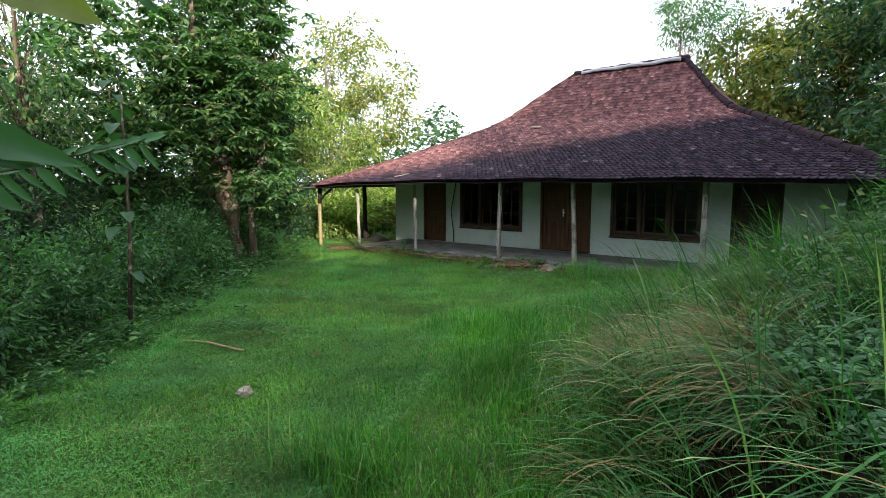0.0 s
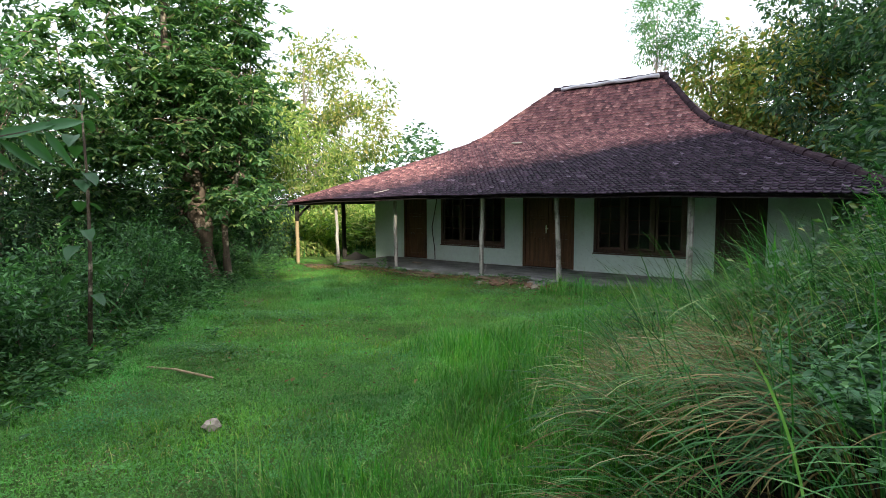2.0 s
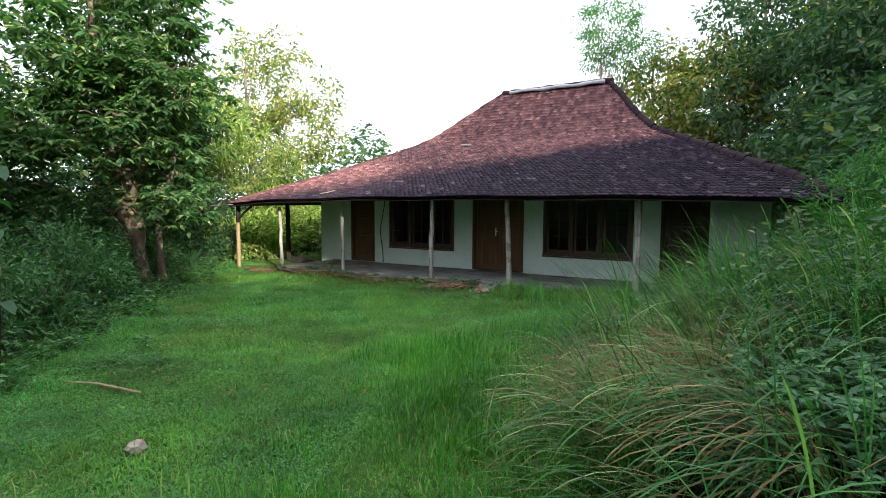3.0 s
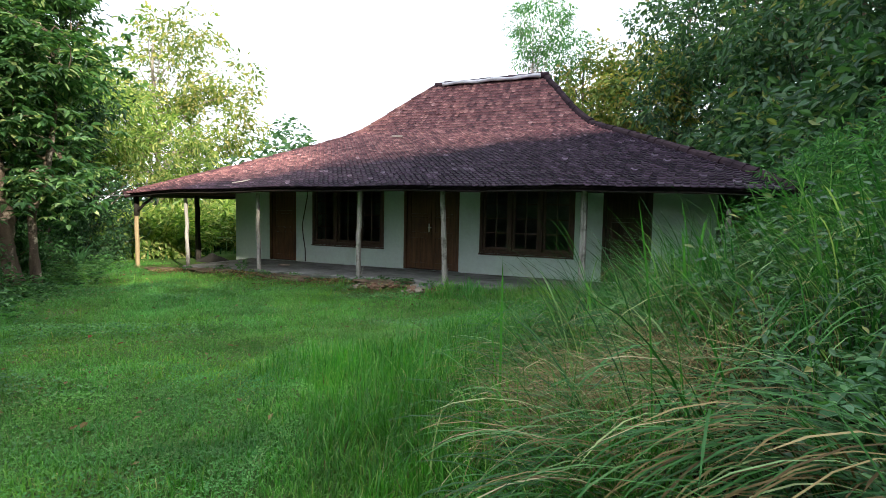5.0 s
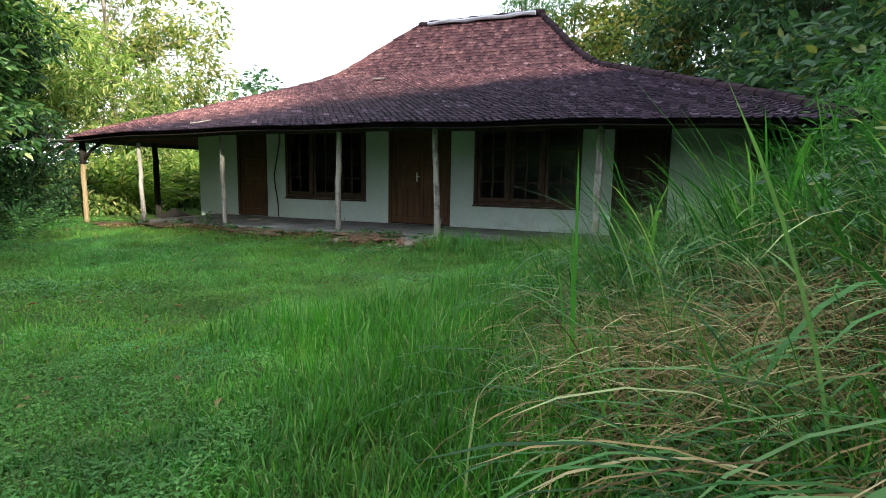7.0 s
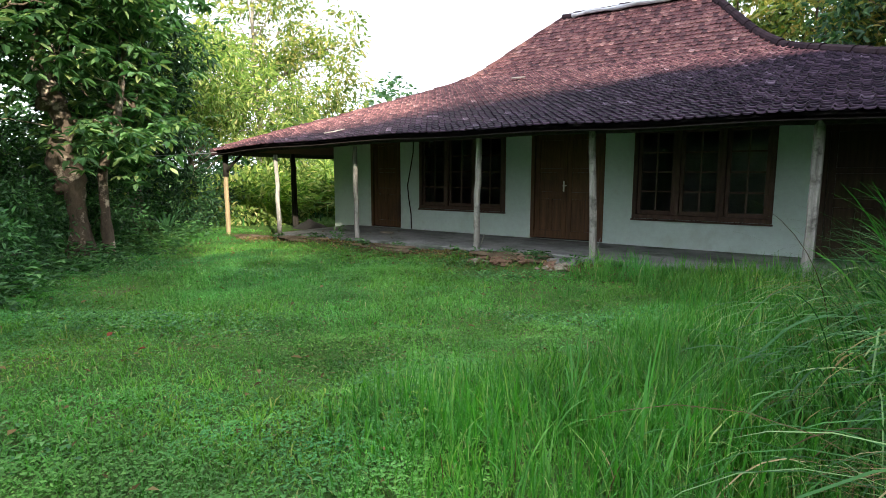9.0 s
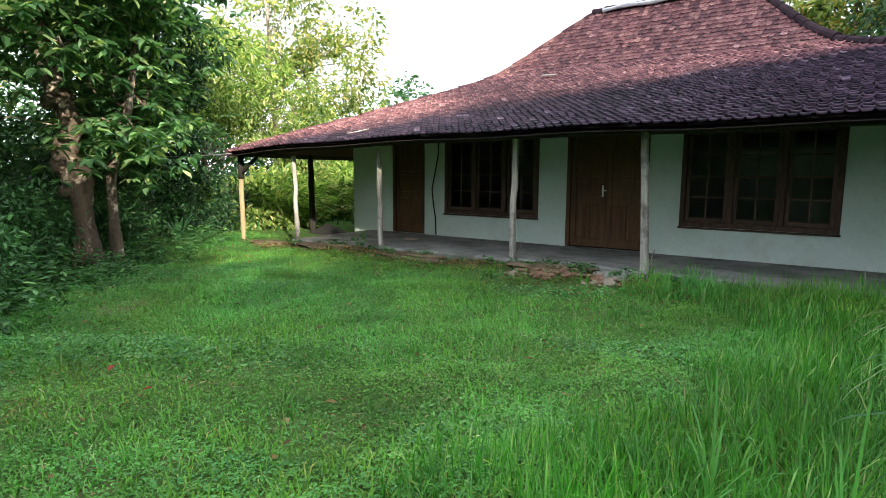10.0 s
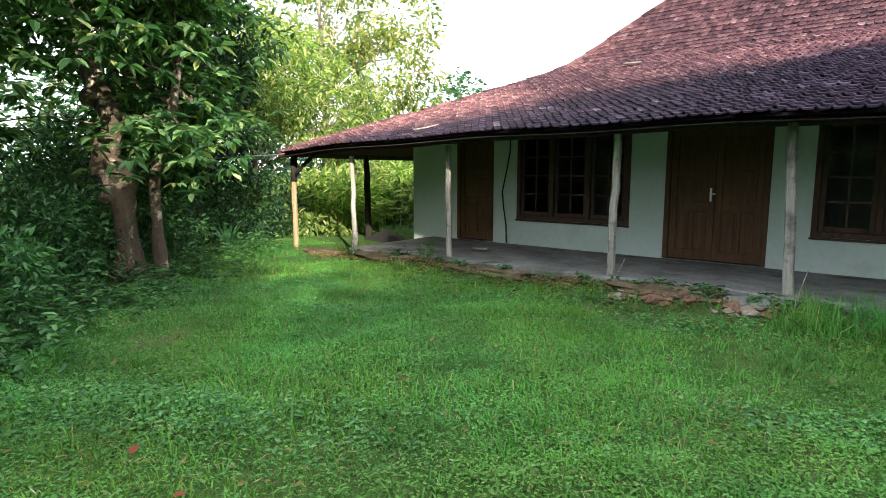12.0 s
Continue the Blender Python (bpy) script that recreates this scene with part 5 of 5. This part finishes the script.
def hill_scrub():
    """Undergrowth that covers the slope."""
    r = np.random.default_rng(19)
    cx, cy = r.uniform(9.5, 20, 900), r.uniform(-8, 14, 900)
    k = keep_off(cx, cy) & (bank_d(cx, cy) > 1.6)
    cx, cy = cx[k], cy[k]
    per = 44
    n = len(cx) * per
    rad = np.repeat(r.uniform(0.25, 0.6, len(cx)), per)
    o = r.normal(size=(n, 3)) * rad[:, None] * 0.6
    x, y = np.repeat(cx, per) + o[:, 0], np.repeat(cy, per) + o[:, 1]
    base = np.stack([x, y, ground_z(x, y) + 0.15 + np.abs(o[:, 2]) + rad * r.uniform(0, 0.9, n)], -1)
    a = r.uniform(0, 2 * np.pi, n)
    gap = path_gap(x, y)
    L = r.uniform(0.09, 0.20, n) * np.clip(gap / 6, 0.4, 1)
    ok = gap > 1.0
    arr = small_leaves(base[ok], np.stack([np.cos(a), np.sin(a), r.uniform(-0.6, 0.4, n)], -1)[ok], unit(r.normal(size=(n, 3)) * 0.5 + [0, 0, 1])[ok], L[ok], L[ok] * 0.4)
    tagged(raw("hill_scrub", arr[0], arr[1], M_LEAF_HILL), "green undergrowth covering the hillside", "undergrowth", kind="stuff")


def edge_weeds():
    """Knee-high leafy weeds along the shrubs' foot and before the porch."""
    r = np.random.default_rng(88)
    y = r.uniform(-11, -0.6, 260)
    x = np.interp(y, [-13, -10.5, -7.9, -5.3, -3, -1, 3], [5.4, 4.2, 2.0, -0.4, -2.6, -4.2, -6.0]) + r.normal(-0.1, 0.45, 260)
    px, py = r.uniform(-1.8, 8.5, 90), r.uniform(-0.55, -0.22, 90)
    cx, cy = np.concatenate([x, px]), np.concatenate([y, py])
    hs = np.concatenate([r.uniform(0.08, 0.5, 260) * r.uniform(0.4, 1, 260), r.uniform(0.05, 0.16, 90)])
    per = 36
    n = len(cx) * per
    h = np.repeat(hs, per)
    X, Y = np.repeat(cx, per) + r.normal(0, 0.3, n) * h, np.repeat(cy, per) + r.normal(0, 0.3, n) * h
    base = np.stack([X, Y, ground_z(X, Y) + h * r.uniform(0.1, 1, n)], -1)
    a = r.uniform(0, 6.28, n)
    L = r.uniform(0.05, 0.15, n) * (0.5 + h)
    grass_object("edge_weeds", "leafy weeds along the shrubs and the porch", leaf_arrays(base, np.stack([np.cos(a), np.sin(a), r.uniform(-0.3, 0.6, n)], -1), unit(r.normal(size=(n, 3)) * 0.4 + [0, 0, 1]), L, L * 0.42, 0.12, 0.25), M_LEAF_EDGE)


def leaf_litter():
    r = np.random.default_rng(66)
    n = 5200
    x = r.uniform(-2.6, 6.2, n)
    y = -0.20 - r.gamma(1.6, 0.20, n)
    far = r.uniform(size=n) < 0.12
    x[far], y[far] = r.uniform(-3, 6.5, far.sum()), r.uniform(-8, -0.8, far.sum())
    a = r.uniform(0, 6.28, n)
    L = r.uniform(0.025, 0.075, n)
    base = np.stack([x, y, ground_z(x, y) + r.uniform(0.008, 0.055, n)], -1)
    arr = small_leaves(base, np.stack([np.cos(a), np.sin(a), r.normal(0, 0.25, n)], -1), unit(r.normal(size=(n, 3)) * 0.35 + [0, 0, 1]), L, L * 0.5, 0.3)
    m = 240
    x, y = r.uniform(-2.2, 4.5, m), np.abs(r.normal(0, 0.7, m)) - 0.05
    a, L = r.uniform(0, 6.28, m), r.uniform(0.02, 0.055, m)
    arr = join([arr, small_leaves(np.stack([x, y, 0 * x + 0.004], -1), np.stack([np.cos(a), np.sin(a), 0.08 + 0 * a], -1), unit(r.normal(size=(m, 3)) * 0.2 + [0, 0, 1]), L, L * 0.5, 0.3)])
    tagged(raw("leaf_litter", arr[0], arr[1], M_DEAD), "dry brown leaf litter along the porch edge", "litter", kind="stuff")


def wide_meadow():
    """Rough grass over the ground around the yard."""
    r = np.random.default_rng(67)
    n = 22000
    x, y = r.uniform(-26, 28, n), r.uniform(-28, 28, n)
    near = (x > -6) & (x < 13) & (y > -13) & (y < 0.6)
    house_ = (x > -4.6) & (x < 10.2) & (y > -0.3) & (y < 14)
    ok = ~near & ~house_ & (path_gap(x, y) > 1.5)
    x, y = x[ok], y[ok]
    n = len(x)
    a = r.uniform(0, 6.28, n)
    base = np.stack([x, y, ground_z(x, y) - 0.01], -1)
    grass_object("rough_grass", "rough grass around the yard", blade_arrays(base, np.stack([np.cos(a), np.sin(a)], -1), r.uniform(0.15, 0.6, n), r.uniform(0.02, 0.05, n), r.uniform(0.3, 1.6, n), 2), M_BANK)


M_DEAD = mat_leaf("fallen_leaf", [(0.0, (0.09, 0.065, 0.028)), (0.6, (0.17, 0.125, 0.05)), (1.0, (0.28, 0.22, 0.10))], 0.8, 0.1, 0.1, glow=(1, 0.9, 0.6))
leaf_litter()
wide_meadow()
edge_weeds()
lawn()
tall_grass()
bank_grass()
hill_scrub()

# ---- small things ----
def lump(name, label, category, at, size, mat, seed, group="", sub=2, rough=0.25):
    bm = bmesh.new()
    bmesh.ops.create_icosphere(bm, subdivisions=sub, radius=1.0)
    for v in bm.verts:
        k = 1 + rough * noise.noise(v.co * 1.6 + Vector((seed * 3.1, seed, 0)))
        v.co = Vector((v.co.x * size[0], v.co.y * size[1], v.co.z * size[2])) * k
    ob = part(name, bm, mat)
    ob.location = at
    ob.rotation_euler = (0, 0, seed * 1.3)
    return tagged(ob, label, category, group)


r_ = np.random.default_rng(77)
for k in range(60):
    x_, y_ = r_.uniform(3.1, 4.8), r_.uniform(-0.85, -0.22)
    s_ = r_.uniform(0.03, 0.09)
    lump("rubble_stone", "broken pale stone fallen from the porch edge" if k % 5 in (0, 2) else "broken red-brown clay piece fallen from the porch edge", "stone", (x_, y_, float(ground_z(x_, y_)) + s_ * 0.4), (s_ * 1.3, s_ * 0.85, s_ * 0.55), M_RUBBLE if k % 5 in (0, 2) else M_BROKEN_BRICK, k + 1, "rubble at the porch", rough=0.6)
for k, (x_, y_, w_) in enumerate([(3.75, -0.42, 0.75), (1.2, -0.40, 0.85), (-0.9, -0.42, 0.8), (-2.6, -0.4, 0.6)]):
    lump("earth_spill", "low spill of brown crumbled earth along the porch edge", "earth", (x_, y_, float(ground_z(x_, y_)) + 0.01), (w_, 0.22, 0.075), M_CLOD, 0, "earth along the porch", sub=3, rough=0.5)
slab = part("cement_slab", box_bm((-0.22, -0.14, -0.03), (0.22, 0.14, 0.03), 0.012), M_CEMENT)
slab.matrix_world = pose(4.5, -0.48, float(ground_z(4.5, -0.48)) + 0.045, 6, -4, 18)
tagged(slab, "broken grey cement slab lying by the porch", "slab")
lump("lawn_stone", "pale stone lying in the lawn", "stone", (5.82, -9.01, float(ground_z(5.82, -9.01)) + 0.05), (0.085, 0.07, 0.055), M_STONE, 5, rough=0.5)


def sand_heap():
    n = 26
    u, v = np.meshgrid(np.linspace(-1, 1, n), np.linspace(-1, 1, n), indexing="ij")
    h = np.clip(1 - np.hypot(u, v), 0, 1) ** 0.9 * 0.26 + 0.03 * np.sin(7 * u + 2) * np.cos(6 * v) * np.clip(1 - np.hypot(u, v), 0, 1)
    x, y = -3.45 + u * 0.5, 1.9 + v * 0.5
    z = ground_z(x, y) - 0.03 + h
    i, j = np.meshgrid(np.arange(n - 1), np.arange(n - 1), indexing="ij")
    q = np.stack([i * n + j, (i + 1) * n + j, (i + 1) * n + j + 1, i * n + j + 1], -1).reshape(-1, 4)
    tagged(raw("sand_mound", np.stack([x, y, z], -1).reshape(-1, 3), [q], M_SAND, smooth=True), "dark heap of sand beside the house wall", "heap")


sand_heap()


def rod(name, label, category, pts, rad, mat, sides=6):
    v, f = tube(np.asarray(pts, float), np.broadcast_to(rad, (len(pts),)), sides, 0.03, 3)
    return tagged(raw(name, v, f, mat, smooth=True), label, category)


rod("cable", "thin grey cable from the eave to the tree", "cable", [(-3.3, -0.80, 1.72), (-3.62, -0.86, 1.70), (-4.1, -2.2, 1.60), (-3.3, -3.95, 1.62)], 0.008, M_WIRE)
rod("wall_cord", "dark cord hanging down the front wall", "cord", [(-0.30, WY - 0.02, 2.05), (-0.31, WY - 0.018, 1.75), (-0.40, WY - 0.03, 1.30), (-0.47, WY - 0.03, 1.0), (-0.44, WY - 0.025, 0.7), (-0.38, WY - 0.02, 0.35), (-0.36, WY - 0.03, 0.0)], 0.013, M_POST_DARK)
rod("roof_stick", "pale bamboo stick lying on the roof tiles", "stick", [(-0.12, -0.70, 2.015), (0.0, -0.55, 2.05), (0.12, -0.40, 2.10)], 0.011, M_POST)
rod("fallen_stick", "dry brown stick lying in the lawn", "stick", [(3.55, -8.45, 0.0 + float(ground_z(3.55, -8.45)) + 0.04), (3.9, -8.3, float(ground_z(3.9, -8.3)) + 0.05), (4.5, -8.2, float(ground_z(4.5, -8.2)) + 0.03)], 0.014, M_POST_TAN)
rod("bent_wire", "bent thin wire stuck in the ground by the post", "wire", [(2.86, -0.14, 0.02), (2.98, -0.20, 0.16), (3.06, -0.26, 0.30)], 0.008, M_POST)
brace = rod("brace", "", "", [(-3.66, -0.35, 1.28), (-3.40, -0.33, 1.50), (-3.15, -0.30, 1.66)], 0.035, M_POST_DARK)
brace.parent = house
for key in ("label", "category"):
    if key in brace:
        del brace[key]
cap = rod("dark_post_top", "", "", [(-3.665, -0.346, 1.2), (-3.66, -0.345, 1.68)], 0.07, M_POST_DARK)
cap.parent = house
tile_bit = part("loose_tile", box_bm((-0.17, -0.10, -0.012), (0.17, 0.10, 0.012), 0.005), M_STONE)
tile_bit.matrix_world = pose(0.9, 5.0, float(roof_z(0.9, 5.0)) + 0.085, 16, 0, 12)
tagged(tile_bit, "pale loose tile lying on the roof", "tile")

chip = part("cement_slab", box_bm((-0.14, -0.06, -0.018), (0.14, 0.06, 0.018), 0.006), M_STONE)
chip.matrix_world = pose(-0.15, 1.08, 0.022, 0, 0, 12)
tagged(chip, "pale flat slab piece lying on the porch floor", "slab")
rod("dry_stem", "thin pale dry stem standing at the porch edge", "stem", [(4.95, -0.40, -0.05), (4.97, -0.37, 0.18), (5.02, -0.33, 0.38)], 0.006, M_POST)
M_RED_LEAF = mat_leaf("red_fallen_leaf", [(0.0, (0.20, 0.05, 0.03)), (1.0, (0.26, 0.08, 0.04))], 0.7, 0.15, 0.15, glow=(1.1, 0.7, 0.5))
for x_, y_, a_ in ((3.39, -6.08, 0.6), (2.84, -6.04, 2.2)):
    v, f = leaf_arrays([(0, 0, 0)], [(math.cos(a_), math.sin(a_), 0.12)], [(0.2, 0.1, 1)], [0.075], [0.042], 0.3, -0.1)
    ob = tagged(raw("fallen_leaf", v, f, M_RED_LEAF), "curled red-brown fallen leaf on the lawn", "leaf", "fallen leaves")
    ob.location = (x_, y_, float(ground_z(x_, y_)) + 0.075)


def porch_weed(at, h, seed):
    """A leafy weed with a few upright stems."""
    r = np.random.default_rng(seed)
    gz = float(ground_z(*at)) - 0.02
    t = thing("porch_weed", "small leafy green weed growing by the porch post", "plant")
    for k in range(5):
        a, hh = r.uniform(0, 6.28), h * r.uniform(0.6, 1.0)
        foot = np.array([at[0] + r.normal(0, 0.03), at[1] + r.normal(0, 0.03), gz])
        top = foot + [0.12 * math.cos(a), 0.12 * math.sin(a), hh]
        v, f = tube([foot, (foot + top) / 2 + [0, 0, 0.02], top], [0.005, 0.004, 0.002], 5)
        raw("stem", v, f, M_LEAF_EDGE, t)
        q = r.uniform(0.3, 1.0, 12)[:, None]
        ang = r.uniform(0, 6.28, 12)
        v, f = leaf_arrays(foot * (1 - q) + top * q, np.stack([np.cos(ang), np.sin(ang), r.uniform(-0.3, 0.4, 12)], -1), unit(r.normal(size=(12, 3)) * 0.3 + [0, 0, 1]), r.uniform(0.05, 0.10, 12), r.uniform(0.025, 0.045, 12), 0.14, 0.2)
        raw("foliage", v, f, M_LEAF_EDGE, t)


porch_weed((-0.22, -0.32), 0.36, 4)

for k in range(18):
    x_, y_ = r_.uniform(0.0, 6.5), r_.uniform(-8.5, -0.9)
    if k == 0:
        x_, y_ = 3.444, -6.085
    a_ = r_.uniform(0, 6.28)
    l_ = r_.uniform(0.05, 0.10)
    v, f = leaf_arrays([(0, 0, 0)], [(math.cos(a_), math.sin(a_), 0.1)], [(0.2, 0.1, 1)], [l_], [l_ * 0.5], 0.3, -0.1)
    ob = tagged(raw("fallen_leaf", v, f, M_DEAD), "curled brown fallen leaf on the lawn", "leaf", "fallen leaves")
    ob.location = (x_, y_, float(ground_z(x_, y_)) + 0.06)


def strap_plant(at, n, length, seed, label):
    r = np.random.default_rng(seed)
    gz = float(ground_z(*at))
    t = thing("strap_leaf_plant", label, "plant", "strap-leaved plants")
    for k in range(n):
        a = r.uniform(0, 6.28)
        v, f = blade_arrays(np.array([[at[0] + 0.04 * math.cos(a), at[1] + 0.04 * math.sin(a), gz - 0.02]]), np.array([[math.cos(a), math.sin(a)]]), length * r.uniform(0.7, 1.1), 0.055, r.uniform(0.5, 1.5), 6)
        raw("leaf", v, f, M_LEAF_TEAL, t)


strap_plant((-4.15, -1.55), 16, 0.85, 3, "green strap-leaved plant at the lawn's end")
strap_plant((-3.3, -3.0), 12, 0.6, 4, "green strap-leaved plant at the lawn's end")


def broad_leaf(parent, base, tip, width, mat, sag=0.1, n=8, label="", face=(0, 0, 1.0)):
    """A large leaf with a raised midrib, waved edge and veins' ripple."""
    b, t = np.array(base, float), np.array(tip, float)
    ax = t - b
    L = np.linalg.norm(ax)
    ax /= L
    side = unit(np.cross(ax, face))
    up = np.cross(side, ax)
    q = np.linspace(0, 1, n + 1)
    prof = np.sin(np.pi * q ** 0.8) ** 0.8 * (1 - 0.15 * q)
    cols = []
    for c in (-1, -0.5, 0, 0.5, 1):
        P = b + ax * (q * L)[:, None] + side * (c * prof * width / 2)[:, None] + up * (-sag * L * q ** 2 + (abs(c) * 0.22 * width) * prof + 0.02 * L * np.sin(q * 25 + c))[:, None]
        cols.append(P)
    V = np.stack(cols, 1).reshape(-1, 3)
    i, j = np.meshgrid(np.arange(n), np.arange(4), indexing="ij")
    f = np.stack([i * 5 + j, i * 5 + j + 1, (i + 1) * 5 + j + 1, (i + 1) * 5 + j], -1).reshape(-1, 4)
    return raw("leaf", V, [f], mat, parent, smooth=True, label=label)


def near_sapling():
    """The leafy sapling that reaches over the start of the path."""
    t = thing("sapling", "young broad-leaved sapling hanging over the path", "plant")
    v, f = tube([(9.15, -12.15, float(ground_z(9.15, -12.15)) - 0.05), (9.12, -12.0, 1.0), (9.1, -11.8, 1.75), (9.14, -11.65, 2.3), (9.2, -11.5, 2.5)], [0.022, 0.018, 0.013, 0.009, 0.005], 7)
    raw("stem", v, f, M_BARK, t, smooth=True)
    broad_leaf(t, (9.16, -11.72, 2.03), (9.26, -11.43, 1.95), 0.085, M_LEAF_TEAL, face=(0.85, -0.45, 0.45))
    broad_leaf(t, (9.16, -11.64, 2.30), (9.31, -11.40, 2.215), 0.13, M_LEAF_SUN, label="yellowish young leaf", face=(0.85, -0.45, 0.45))
    broad_leaf(t, (9.20, -11.50, 2.42), (9.36, -11.31, 2.24), 0.05, M_LEAF_TEAL, face=(0.85, -0.45, 0.45))
    broad_leaf(t, (9.14, -11.66, 1.98), (9.235, -11.50, 1.945), 0.07, M_LEAF_TEAL, face=(0.85, -0.45, 0.45))
    broad_leaf(t, (9.16, -11.62, 1.93), (9.23, -11.53, 1.86), 0.05, M_LEAF_TEAL, face=(0.85, -0.45, 0.45))
    # feathery side branch
    p0, p1 = np.array([8.75, -11.45, 1.93]), np.array([8.84, -11.15, 2.02])
    v, f = tube([(9.1, -11.8, 1.75), p0, p1], [0.006, 0.004, 0.002], 5)
    raw("side_branch", v, f, M_BARK, t)
    rt = np.random.default_rng(5)
    for k in range(9):
        q = k / 8
        b = p0 * (1 - q) + p1 * q
        for sgn in (-1, 1):
            tip = b + np.array([0.02, 0.05 + 0.03 * rt.uniform(), sgn * (0.035 + 0.03 * rt.uniform()) - 0.02])
            broad_leaf(t, b, tip, 0.02 + 0.012 * rt.uniform(), M_LEAF_TEAL, n=4, face=(0.85, -0.45, 0.45))


near_sapling()


def vine_sapling():
    t = thing("sapling", "thin sapling draped with large round vine leaves", "plant")
    gx, gy = 2.75, -8.75
    gz = float(ground_z(gx, gy))
    v, f = tube([(gx, gy, gz - 0.05), (gx + 0.05, gy + 0.05, gz + 1.2), (gx - 0.02, gy + 0.1, gz + 2.2), (gx + 0.04, gy + 0.05, gz + 3.4)], [0.03, 0.024, 0.017, 0.008], 7)
    raw("stem", v, f, M_BARK, t, smooth=True)
    r = np.random.default_rng(31)
    for k in range(26):
        h = 0.9 + 2.5 * k / 26 + r.normal(0, 0.1)
        a = r.uniform(0, 6.28)
        b = np.array([gx + 0.08 * math.cos(a), gy + 0.08 * math.sin(a), gz + h])
        L = r.uniform(0.12, 0.24)
        broad_leaf(t, b, b + np.array([math.cos(a) * L, math.sin(a) * L, -0.45 * L]), L * 0.9, M_LEAF_HILL, 0.25, 6)


vine_sapling()


def stalk(at, h, lean, w, bend, mat, label):
    t = thing("grass_stalk", label, "grass", "tall stalks")
    gz = float(ground_z(*at))
    r = np.random.default_rng(int(at[0] * 100) % 97)
    for k in range(4):
        a = math.atan2(lean[1], lean[0]) + r.normal(0, 0.5) * (k > 0)
        v, f = blade_arrays(np.array([[at[0], at[1], gz - 0.02]]), np.array([[math.cos(a), math.sin(a)]]), h * (1 if k == 0 else r.uniform(0.5, 0.9)), w, bend * (1 if k == 0 else 1.8), 8)
        raw("blade", v, f, mat, t)


stalk((8.31, -7.02), 1.42, (-0.35, 0.93), 0.014, 0.12, M_TALL, "tall single green grass stalk on the bank")
for (x_, y_), h_, b_ in (((10.05, -8.9), 1.25, 0.2), ((10.35, -8.6), 1.2, 0.25), ((10.6, -9.3), 1.2, 0.3), ((9.9, -7.8), 1.1, 0.3), ((10.3, -9.7), 1.0, 1.3), ((10.6, -10.2), 1.1, 1.5), ((9.5, -8.2), 1.0, 1.0), ((11.0, -10.0), 1.2, 0.4)):
    stalk((x_, y_), h_, (-0.6, 0.75) if b_ < 0.5 else (-0.85, -0.5), 0.010, b_, M_BANK, "tall single green grass stalk on the bank")
rs_ = np.random.default_rng(202)
for k in range(22):
    x_, y_ = rs_.uniform(6.6, 9.6), rs_.uniform(-7.9, -3.5)
    if float(path_gap(np.array([x_]), np.array([y_]))[0]) < 0.8:
        continue
    a_ = rs_.uniform(0, 6.28)
    stalk((x_, y_), rs_.uniform(0.5, 0.95), (math.cos(a_), math.sin(a_)), rs_.uniform(0.008, 0.014), rs_.uniform(0.3, 1.6), M_TALL if k % 3 else M_BANK, "long loose grass blades among the tall grass")

# ---- roof tiles last ----
build_tiles()
